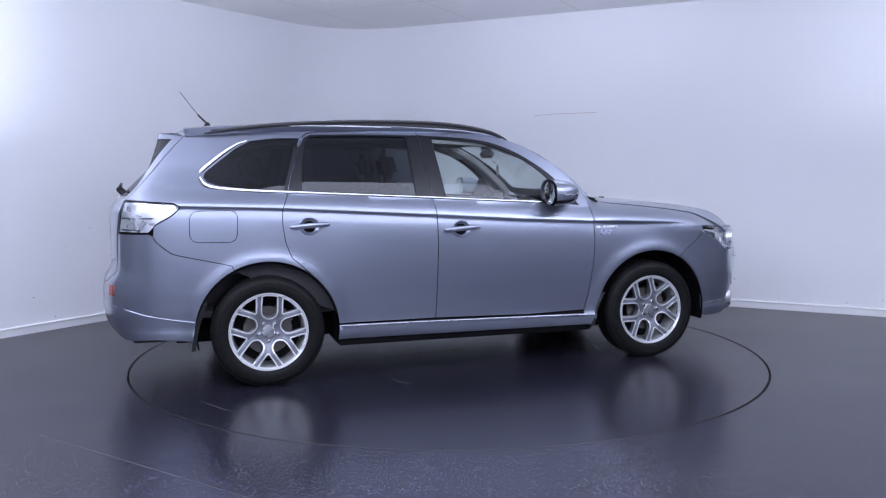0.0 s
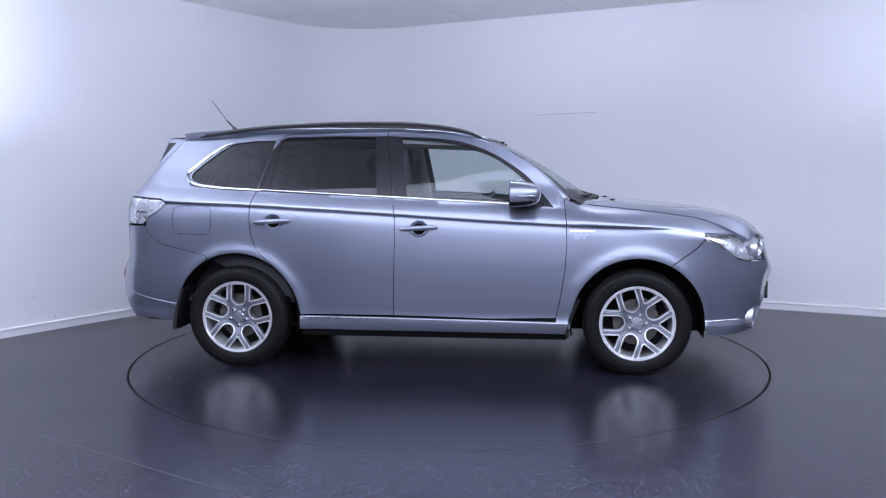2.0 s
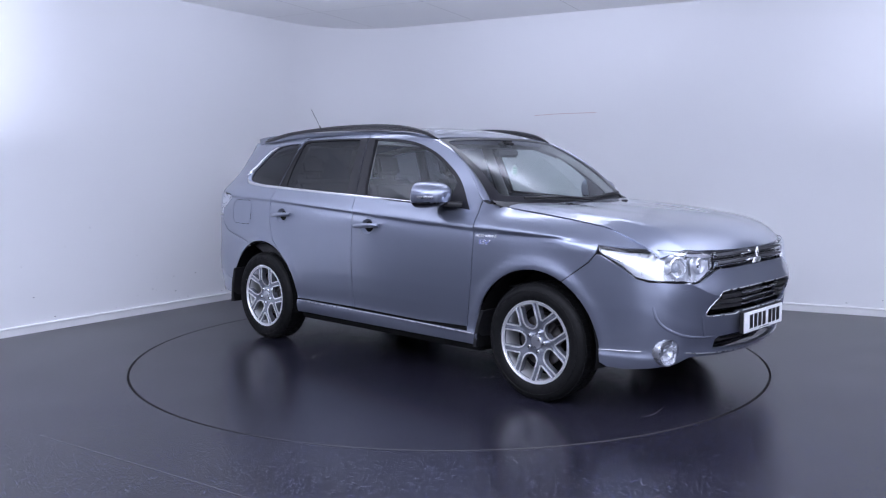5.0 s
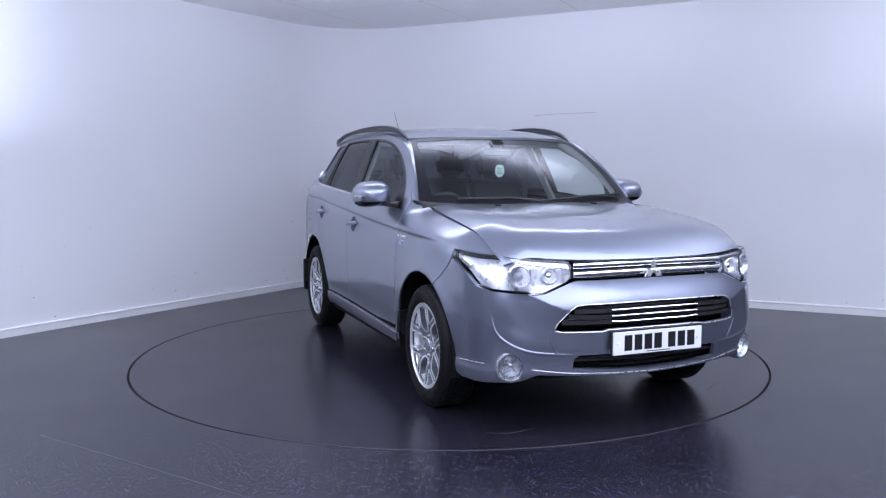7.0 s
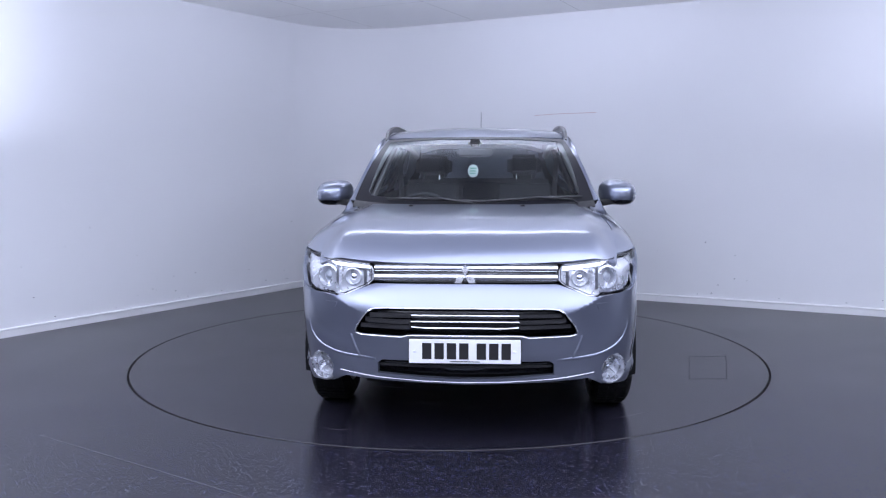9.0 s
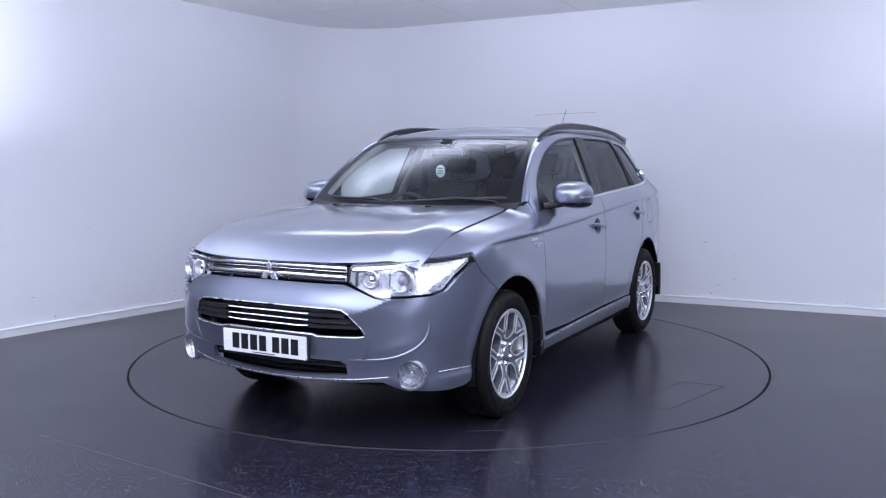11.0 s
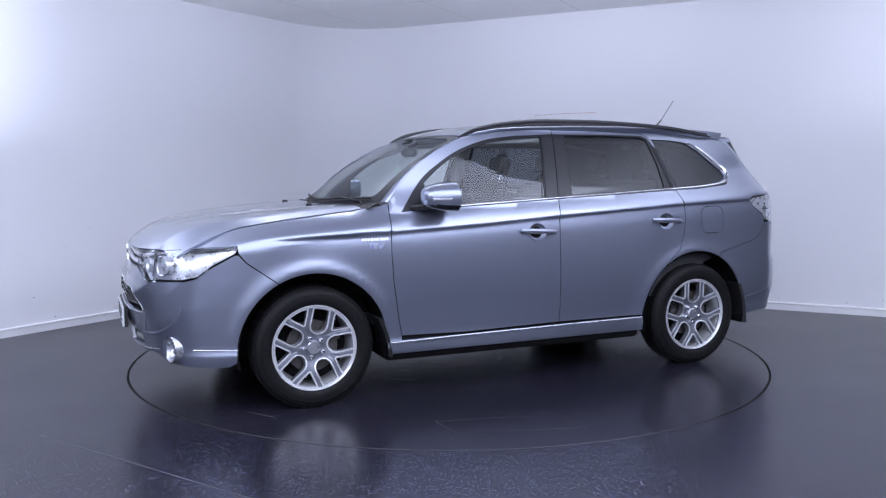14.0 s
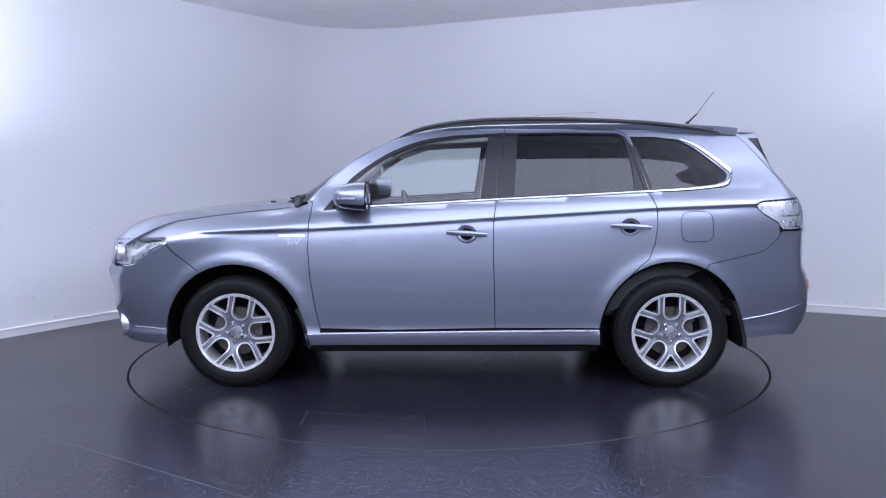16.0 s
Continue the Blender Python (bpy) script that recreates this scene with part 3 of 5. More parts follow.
def d_side(x, z):
    zc, zb = CREASE(x), BELT(x)
    t = z - zc
    amp = 1 - ramp(1.2, 1.75, x)
    sg = 1 / (1 + np.exp(-np.clip(t / 0.0045, -40, 40)))
    under = -0.024 * amp * np.exp(np.minimum(t, 0) / 0.085)
    tb = np.maximum(zb - zc, 0.03)
    h = np.clip(t / tb, 0, None)
    door = -0.010 * amp - 0.058 * np.minimum(h, 1) ** 1.3
    hg = np.clip((z - zb) / (1.60 - zb), 0, 1.3)
    door = door - 0.190 * hg ** 1.12 - 0.05 * np.clip((hg - 0.86) / 0.2, 0, 1.5) ** 2
    door = door - 0.075 * ramp(-1.0, -2.1, x) * ramp(0.0, 0.25, t)
    sy = SEAM_Y(x)
    door = door - 0.036 * ramp(0.1, 0.62, x) * ramp(0.06, 0.28, t)
    zt = hood_z(x, sy) - 0.003
    q = np.clip((z - (zt - 0.135)) / 0.135, 0, 1.3)
    fend = -(np.interp(x, PLAN[:, 0], PLAN[:, 1]) - sy - 0.004) * q ** 2.3
    m = ramp(0.82, 1.08, x)
    # raised lips round the wheel openings
    lips = 0
    for wx in (1.335, -1.335):
        r = np.hypot(x - wx, z - 0.345)
        lips = lips + 0.012 * np.exp(-((r - 0.44) / 0.05) ** 2) * (z < 1.0)
    return LOW(z) + (1 - sg) * under + sg * ((1 - m) * door) + m * fend + lips


def wrap(s, z):
    """The body's skin round the car: s runs along the plan from tail (negative) to nose."""
    s, z = np.asarray(s, float), np.asarray(z, float)
    px, py = np.interp(s, ARC, PLAN[:, 0]), np.interp(s, ARC, PLAN[:, 1])
    nx, ny = np.interp(s, ARC, NRM[:, 0]), np.interp(s, ARC, NRM[:, 1])
    ln = np.hypot(nx, ny)
    nx, ny = nx / ln, ny / ln
    end = np.where(px > 0, NOSE(z), TAIL(z))
    d = ny ** 2 * d_side(px, z) + nx ** 2 * end
    # the nose between the lamps lies a little back from its cheeks
    e = (np.abs(py) / 0.83) ** 3.2 + (np.clip(0.80 - z, 0, None) / 0.335) ** 3.2
    d = d - 0.007 * ramp(1.24, 0.84, e) * ramp(1.7, 1.9, px) * ramp(0.42, 0.60, z) * ramp(0.88, 0.62, z)
    return np.stack([px + nx * d, py + ny * d, z], 1)


def SIDE(sign):
    def f(s, z):
        p = wrap(s, z)
        p[:, 1] *= sign
        return p
    return f


def FRONT(a, z):
    """Round the nose: a is the way along the skin from the middle, left positive."""
    p = wrap(S_FRONT - np.abs(a), z)
    p[:, 1] *= np.sign(a)
    return p


def REAR(a, z):
    p = wrap(S_REAR + np.abs(a), z)
    p[:, 1] *= np.sign(a)
    return p


_S = np.linspace(S_REAR, S_FRONT, 1500)


def at_x(x, z):
    """The way s at which the skin at height z lies at x."""
    p = wrap(_S, np.full(1500, z))
    return float(np.interp(x, np.maximum.accumulate(p[:, 0]), _S))


def at_y(y, z, front=True):
    p = wrap(_S, np.full(1500, z))
    h = _S > 0
    if front:
        q = p[h][::-1]
        return float(np.interp(y, np.maximum.accumulate(q[:, 1]), _S[h][::-1]))
    q = p[~h]
    return float(np.interp(y, np.maximum.accumulate(q[:, 1]), _S[~h]))


def sides(pts):
    return [(at_x(x, z), z) for x, z in pts]


def nose(pts):
    return [(S_FRONT - at_y(y, z), z) for y, z in pts]


def nose_x(pts):
    return [(S_FRONT - at_x(x, z), z) for x, z in pts]


def tail(pts):
    return [(at_y(y, z, False) - S_REAR, z) for y, z in pts]


def tail_x(pts):
    return [(at_x(x, z) - S_REAR, z) for x, z in pts]


def both(half):
    """A half outline from the middle's top round to the middle's bottom, made whole."""
    return half + [(-a, z) for a, z in half[::-1] if abs(a) > 1e-4]


def on(surf, a, b, off=0.0):
    """One point of a surface, lifted off it."""
    e = 1e-3
    A, B = np.array([a]), np.array([b])
    p = surf(A, B)[0]
    n = np.cross(surf(A + e, B)[0] - surf(A - e, B)[0], surf(A, B + e)[0] - surf(A, B - e)[0])
    n /= np.linalg.norm(n)
    if n @ (p - np.array([np.clip(p[0], -1.2, 1.2), 0, 0.75])) < 0:
        n = -n
    return Vector(p + n * off), Vector(n)


def arch(wx, a0, a1, r=0.425, n=18):
    return [(wx + r * math.cos(radians(a0 + (a1 - a0) * k / n)), 0.345 + r * math.sin(radians(a0 + (a1 - a0) * k / n))) for k in range(n + 1)]


def crease_row(s):
    return CREASE(np.interp(s, ARC, PLAN[:, 0]))


def shrink(poly, d):
    """The outline drawn in by d all round."""
    p = np.array(poly)
    area = 0.5 * np.sum(p[:, 0] * np.roll(p[:, 1], -1) - np.roll(p[:, 0], -1) * p[:, 1])
    sg = 1 if area > 0 else -1
    out = []
    n = len(p)
    for i in range(n):
        a, b, c = p[i - 1], p[i], p[(i + 1) % n]
        u, v = b - a, c - b
        u, v = u / (np.hypot(*u) + 1e-9), v / (np.hypot(*v) + 1e-9)
        nu, nv = np.array((-u[1], u[0])) * sg, np.array((-v[1], v[0])) * sg
        m = nu + nv
        m = m / max(m @ m / 2, 0.5)
        out.append(tuple(b + m * d))
    return out


def rounded(poly, r, n=4):
    """The outline with its corners cut round by r."""
    p = [np.array(q, float) for q in poly]
    out = []
    for i in range(len(p)):
        a, b, c = p[i - 1], p[i], p[(i + 1) % len(p)]
        la, lc = np.hypot(*(a - b)), np.hypot(*(c - b))
        k = min(r, la * 0.45, lc * 0.45)
        s, e = b + (a - b) / la * k, b + (c - b) / lc * k
        for j in range(n + 1):
            t = j / n
            out.append(tuple((1 - t) ** 2 * s + 2 * t * (1 - t) * b + t * t * e))
    return out


# ---------------------------------------------------------------- outlines on the side, (x, z)
DOOR_TOP = [(0.534, 1.449), (0.357, 1.525), (0.18, 1.563), (0.003, 1.584), (-0.173, 1.592), (-0.325, 1.594)]
A_LINE = smooth_line([(0.86, 1.150), (0.713, 1.315), (0.534, 1.446), (0.357, 1.527), (0.18, 1.565), (0.003, 1.586), (-0.173, 1.594), (-0.325, 1.596)], 5)
FRONT_SEAM = [(0.86, 1.150), (0.866, 1.09), (0.874, 1.00), (0.878, 0.865), (0.868, 0.692), (0.836, 0.482), (0.812, 0.372)]
SPLIT = [(-0.259, 0.374), (-0.246, 0.863), (-0.248, 1.035), (-0.265, 1.151), (-0.325, 1.595)]
REAR_TOP = [(-0.325, 1.595), (-0.6, 1.594), (-0.99, 1.583), (-1.045, 1.572), (-1.082, 1.548), (-1.110, 1.49)]
REAR_SEAM = [(-1.110, 1.49), (-1.195, 1.20), (-1.236, 1.094), (-1.237, 1.0), (-1.222, 0.896), (-1.186, 0.80), (-1.12, 0.745)]


# ---------------------------------------------------------------- the car
CAR = new("car")
CAR.empty_display_size = 0.3
tagged(CAR, "blue-grey metallic hybrid SUV with alloy wheels on a turntable", "car")


def side_panels(sg):
    S = SIDE(sg)
    gap = 0.0025
    # fender: from the door's seam over the wheel to the lamp
    top = [(x, float(hood_z(np.array([x]), SEAM_Y(np.array([x])))[0]) - 0.004) for x in (1.06, 1.2, 1.35, 1.5, 1.62, 1.72, 1.80, 1.86, 1.91, 1.95, 1.985)]
    poly = FRONT_SEAM[::-1] + [(0.90, 1.132), (0.98, 1.118)] + top + [(1.985, 0.918), (1.95, 0.921), (1.90, 0.924), (1.82, 0.930), (1.750, 0.934), (1.745, 0.893), (1.70, 0.84)] + arch(1.335, 62, 176, n=16)[:] + [(0.905, 0.30), (0.815, 0.30)]
    f = patch("fender", shrink(sides(poly), gap), S, PAINT, CAR, step=0.03, rows=crease_row)
    # badge on the fender
    b = bmesh.new()
    for k in range(9):
        x0 = 0.895 + k * 0.0185
        p = [on(S, at_x(x, z), z, h)[0] for h in (0.0005, 0.004) for x, z in ((x0, 0.938), (x0 + 0.014, 0.938), (x0 + 0.014, 0.951), (x0, 0.951))]
        v = [b.verts.new(q) for q in p]
        for idx in ((0, 1, 2, 3), (4, 5, 6, 7), (0, 1, 5, 4), (1, 2, 6, 5), (2, 3, 7, 6), (3, 0, 4, 7)):
            b.faces.new([v[i] for i in idx])
    bmesh.ops.recalc_face_normals(b, faces=b.faces)
    badge = part("badge", b, LAMP, f, "chrome badge with blue letters", smooth=False)
    p, n = on(S, at_x(0.965, 0.905), 0.894, 0.001)
    ex = Vector((-sg, 0, 0))
    ex = (ex - n * ex.dot(n)).normalized()
    ey = n.cross(ex)
    at = Matrix.Translation(p) @ Matrix((ex, ey, n)).transposed().to_4x4() @ Matrix.Diagonal((1.7, 0.85, 1, 1))
    for name, mat, bold, deep in (("letter_edge", LAMP, 0.0016, 0.002), ("letters", BLUE, 0.0, 0.0035)):
        text = bpy.data.curves.new(name, "FONT")
        text.body, text.size, text.extrude, text.align_x, text.offset = "EV", 0.046, deep, "CENTER", bold
        text.materials.append(mat)
        holder = new(name, text)
        me = bpy.data.meshes.new_from_object(holder.evaluated_get(bpy.context.evaluated_depsgraph_get()))
        bpy.data.objects.remove(holder)
        me.transform(at)
        letters = new(name, me)
        letters.parent = badge

    # front door
    glass_f = smooth_line([(0.615, 1.262), (0.494, 1.362), (0.353, 1.444), (0.178, 1.506), (0.003, 1.533), (-0.225, 1.552)], 5) + [(-0.17, 1.163), (0.30, 1.137), (0.59, 1.120)]
    dlo_f = smooth_line([(0.795, 1.092), (0.640, 1.276), (0.51, 1.376), (0.365, 1.460), (0.185, 1.523), (0.003, 1.550), (-0.1, 1.557), (-0.318, 1.567)], 5) + [(-0.262, 1.158), (0.55, 1.118)]
    door_f = A_LINE + SPLIT[::-1][1:] + [(0.4, 0.362)] + FRONT_SEAM[::-1][:-1]
    bowl = lambda xm, z0: [(at_x(xm, z0) + 0.062 * math.cos(t), z0 + 0.054 * math.sin(t)) for t in np.linspace(0, 2 * math.pi, 25)[:-1]]
    d = patch("front_door", shrink(sides(door_f), gap), S, PAINT, CAR, holes=[sides(dlo_f), bowl(-0.085, 0.951)], step=0.03, lip=0.004, rows=crease_row)
    patch("window_surround", sides(shrink(dlo_f, -0.004)), S, SMOKE_TRIM, d, holes=[sides(glass_f)], step=0.03, off=-0.004, lip=0.01, label="black pillar and sail trim")
    g = patch("window_pane", sides(shrink(glass_f, -0.004)), S, GLASS, d, step=0.04, off=-0.010, lip=0, label="clear side window glass")
    g.visible_shadow = False
    # rear door
    glass_r = [(-0.405, 1.558), (-0.7, 1.562), (-1.00, 1.555), (-1.045, 1.546), (-1.065, 1.525), (-1.10, 1.36), (-1.108, 1.212), (-0.375, 1.177)]
    dlo_r = [(-0.333, 1.566), (-0.7, 1.570), (-1.03, 1.565), (-1.072, 1.545), (-1.103, 1.488), (-1.187, 1.207), (-0.272, 1.162)]
    door_r = SPLIT + REAR_TOP[1:] + REAR_SEAM[1:] + arch(-1.335, 52, 8, r=0.437, n=10) + [(-0.897, 0.372)]
    d2 = patch("rear_door", shrink(sides(door_r), gap), S, PAINT, CAR, holes=[sides(dlo_r), bowl(-1.0735, 0.991)], step=0.03, lip=0.004, rows=crease_row)
    patch("window_surround", sides(shrink(dlo_r, -0.004)), S, SMOKE_TRIM, d2, holes=[sides(rounded(glass_r, 0.015))], step=0.03, off=-0.004, lip=0.01, label="black pillar trim")
    g = patch("window_pane", sides(shrink(glass_r, -0.004)), S, PRIVACY, d2, step=0.04, off=-0.010, lip=0, label="dark tinted window glass")
    for owner, film in ((d, [(-0.235, 1.561), (-0.3183, 1.567), (-0.2632, 1.1605), (-0.18, 1.1635)]), (d2, [(-0.3238, 1.567), (-0.398, 1.563), (-0.372, 1.172), (-0.2690, 1.1625)]), (d2, [(-1.090, 1.505), (-1.1068, 1.487), (-1.1912, 1.206), (-1.170, 1.207)])):
        patch("pillar_film", sides(film), S, SMOKE_TRIM, owner, step=0.03, lip=0.002, off=0.0012)
    # quarter panel with its pane, filler flap
    dlo_q = [(-1.119, 1.488), (-1.10, 1.542), (-1.25, 1.540), (-1.405, 1.524), (-1.50, 1.474), (-1.685, 1.328), (-1.694, 1.298), (-1.675, 1.268), (-1.61, 1.246), (-1.40, 1.222), (-1.203, 1.213)]
    fill = [(-1.503, 1.098), (-1.783, 1.096), (-1.787, 0.910), (-1.512, 0.905)] if sg < 0 else [(-1.378, 1.082), (-1.568, 1.086), (-1.578, 0.905), (-1.385, 0.900)]
    flap = rounded(fill, 0.055, 5)
    edge_t = [(at_x(-1.80, 1.555), 1.555), (at_x(-1.99, 1.335), 1.335), (at_x(-2.12, 1.19), 1.19), (at_x(-2.15, 1.165), 1.165)]
    q_out = sides([(-1.110, 1.49), (-1.082, 1.55), (-1.045, 1.575), (-0.99, 1.586), (-1.3, 1.582), (-1.6, 1.568), (-1.75, 1.560)]) + edge_t + \
        sides([(-2.09, 1.160), (-1.875, 1.145), (-1.838, 1.124), (-1.842, 1.108), (-1.89, 1.065), (-1.99, 1.008), (-1.995, 0.95), (-1.98, 0.915), (-1.90, 0.848), (-1.86, 0.833), (-1.548, 0.764)]) + \
        sides(arch(-1.335, 117, 56, r=0.437, n=12)) + sides(REAR_SEAM[::-1][:-1])
    q = patch("quarter_panel", shrink(q_out, gap), S, PAINT, CAR, holes=[sides(dlo_q), sides(shrink(flap, -0.002))], step=0.03, rows=crease_row)
    patch("pillar_film", sides([(-1.1135, 1.487), (-1.135, 1.487), (-1.220, 1.213), (-1.1988, 1.206)]), S, SMOKE_TRIM, q, step=0.03, lip=0.002, off=0.0012)
    patch("filler_flap", sides(shrink(flap, 0.002)), S, PAINT, q, step=0.03, label="rounded filler flap")
    patch("quarter_pane", sides(shrink(dlo_q, -0.006)), S, PRIVACY, q, step=0.04, off=-0.008, lip=0, label="dark tinted quarter glass")
    # chrome line: along the belt, round the quarter pane
    lower = [(0.60, 1.111), (0.2, 1.132), (-0.27, 1.157), (-0.8, 1.183), (-1.19, 1.202), (-1.42, 1.212), (-1.61, 1.228), (-1.69, 1.248), (-1.720, 1.287)]
    upper = [(-1.720, 1.287), (-1.714, 1.318), (-1.675, 1.355), (-1.575, 1.438), (-1.49, 1.495), (-1.415, 1.524)]
    for line, w0, w1, lb in ((smooth_line(lower, 6), 0.0075, 0.019, "bright belt moulding"), (smooth_line(upper, 6), 0.020, 0.004, "bright pane moulding")):
        bm = bmesh.new()
        pts = [on(S, at_x(x, z), z, 0.002)[0] for x, z in line]
        sweep(bm, pts, lambda t, w0=w0, w1=w1: [(a, b) for a, b in oval(0.005, w0 + (w1 - w0) * t ** 2, 8)])
        part("chrome_strip", bm, CHROME, q if lb.endswith("pane moulding") else d, lb)
    # handles: bowl and bar
    for x0, x1, z0, owner in ((-0.205, 0.035, 0.957, d), (-1.192, -0.955, 0.997, d2)):
        xm = (x0 + x1) / 2
        bm = bmesh.new()
        c, n = on(S, at_x(xm, z0 - 0.004), z0 - 0.004, 0.0)
        m = Matrix.Translation(c) @ n.to_track_quat("Z", "Y").to_matrix().to_4x4()
        lathe(bm, [(0.0005, -0.026), (0.020, -0.025), (0.036, -0.019), (0.047, -0.010), (0.0545, 0.0005), (0.0565, -0.001)], m @ Matrix.Diagonal((1.15, 1.0, 1, 1)), 32)
        part("handle_bowl", bm, PAINT, owner)
        bm = bmesh.new()
        pts = []
        for k in range(13):
            t = k / 12
            x = x0 + (x1 - x0) * t
            z = z0 - 0.008 + 0.015 * t
            pts.append(on(S, at_x(x, z), z, 0.004 + 0.030 * math.sin(math.pi * min(max(t * 1.0, 0.02), 0.98)) ** 0.5)[0])
        sweep(bm, pts, lambda t: oval(0.011, 0.0165 * (0.7 + 0.3 * math.sin(math.pi * t) ** 0.4), 10))
        part("door_handle", bm, PAINT, owner)
        bm = bmesh.new()
        pts2 = [p + Vector((0, 0, -0.013)) + Vector((0, sg * 0.004, 0)) for p in pts[1:-1]]
        sweep(bm, pts2, oval(0.004, 0.003, 6))
        part("handle_trim", bm, ALLOY_DARK, owner)
    # sill
    sill = sides([(0.90, 0.345), (0.4, 0.351), (-0.4, 0.361), (-0.895, 0.365), (-0.90, 0.272), (0.89, 0.268)])
    sl = patch("sill", sill, S, PAINT, CAR, step=0.035, off=0.003)
    bm = bmesh.new()
    sweep(bm, [on(S, at_x(x, z), z, 0.006)[0] for x, z in ((0.885, 0.339), (0.4, 0.345), (-0.4, 0.354), (-0.89, 0.358))], oval(0.004, 0.0035, 6))
    part("sill_trim", bm, SILVER, sl)
    # pillar beside the windscreen
    bm = bmesh.new()
    rows = []
    n = 26
    for k in range(n + 1):
        t = k / n
        a = ws_point(1.0, t)
        i = t * 0.8 * (len(A_LINE) - 1)
        j = min(int(i), len(A_LINE) - 2)
        x, z = np.array(A_LINE[j]) * (1 - (i - j)) + np.array(A_LINE[j + 1]) * (i - j)
        b, nb = on(S, at_x(x, z), z, 0.0)
        a = Vector((a[0], sg * a[1], a[2]))
        row = []
        for u in np.linspace(0, 1, 6):
            p = a.lerp(b, u) + Vector((0.55, sg * 0.6, 0.58)).normalized() * 0.010 * math.sin(math.pi * u) ** 0.8
            row.append(bm.verts.new(p))
        row.insert(0, bm.verts.new(a + Vector((-0.01, 0, -0.012))))
        row.append(bm.verts.new(b - nb * 0.012))
        rows.append(row)
    for p, q_ in zip(rows, rows[1:]):
        for k in range(len(p) - 1):
            bm.faces.new((p[k], p[k + 1], q_[k + 1], q_[k]))
    bmesh.ops.recalc_face_normals(bm, faces=bm.faces)
    part("a_pillar", bm, PAINT, CAR)
    # inner lining of the doors
    lin = sides([(0.80, 1.07), (0.0, 1.125), (-1.2, 1.19), (-1.7, 1.21), (-1.7, 0.80), (-0.9, 0.42), (0.75, 0.40)])
    patch("door_lining", lin, S, DASH, CAR, step=0.06, off=-0.07, lip=0)
    # roof rail
    rail = smooth_line([(0.335, 1.545), (0.25, 1.583), (0.145, 1.612), (0.003, 1.636), (-0.174, 1.652), (-0.351, 1.658), (-0.7, 1.658), (-1.058, 1.643), (-1.30, 1.626), (-1.5, 1.602), (-1.60, 1.586), (-1.68, 1.572)], 5)
    bm = bmesh.new()
    pts = [Vector((x, sg * (0.620 - 0.03 * ramp(-1.2, -1.75, x)), z - 0.004)) for x, z in rail]
    sweep(bm, pts, lambda t: oval(0.017 * (0.35 + 0.65 * min(1, 8 * t, 8 * (1 - t))), 0.013 * (0.3 + 0.7 * min(1, 8 * t, 8 * (1 - t))), 10, 3.0))
    r = part("roof_rail", bm, RAIL, CAR, "black roof rail")
    bm = bmesh.new()
    pts = [Vector((x, sg * (0.622 - 0.03 * ramp(-1.2, -1.75, x)), (z - 0.012 + float(roof_z(np.array([x]), np.array([0.6]))[0])) / 2)) for x, z in rail[3:-3]]
    hs = [max(0.004, (z - 0.012 - float(roof_z(np.array([x]), np.array([0.6]))[0])) / 2) for x, z in rail[3:-3]]
    sweep(bm, pts, lambda t: [(a, b * hs[min(int(t * (len(hs) - 1) + 0.5), len(hs) - 1)]) for a, b in ((0.008, -1.2), (0.008, 1.0), (-0.008, 1.0), (-0.008, -1.2))])
    part("rail_foot", bm, RAIL, r)


def ws_point(u, v):
    """The windscreen: u across (-1..1), v from foot to top."""
    foot = np.array((1.105 - 0.205 * u * u, 0.752 * u, 1.112 + 0.034 * u * u))
    head = np.array((0.365 - 0.045 * u * u, 0.602 * u, 1.562 - 0.020 * u * u))
    p = foot + (head - foot) * v
    return p + np.array((0.52, 0.0, 0.85)) * (0.022 + 0.022 * u * u) * 4 * v * (1 - v)


def SCREEN_S(u, v):
    foot = np.stack([1.105 - 0.205 * u * u, 0.752 * u, 1.112 + 0.034 * u * u], 1)
    head = np.stack([0.365 - 0.045 * u * u, 0.602 * u, 1.562 - 0.020 * u * u], 1)
    return foot + (head - foot) * v[:, None] + np.array((0.52, 0.0, 0.85)) * ((0.088 + 0.088 * u * u) * v * (1 - v))[:, None]


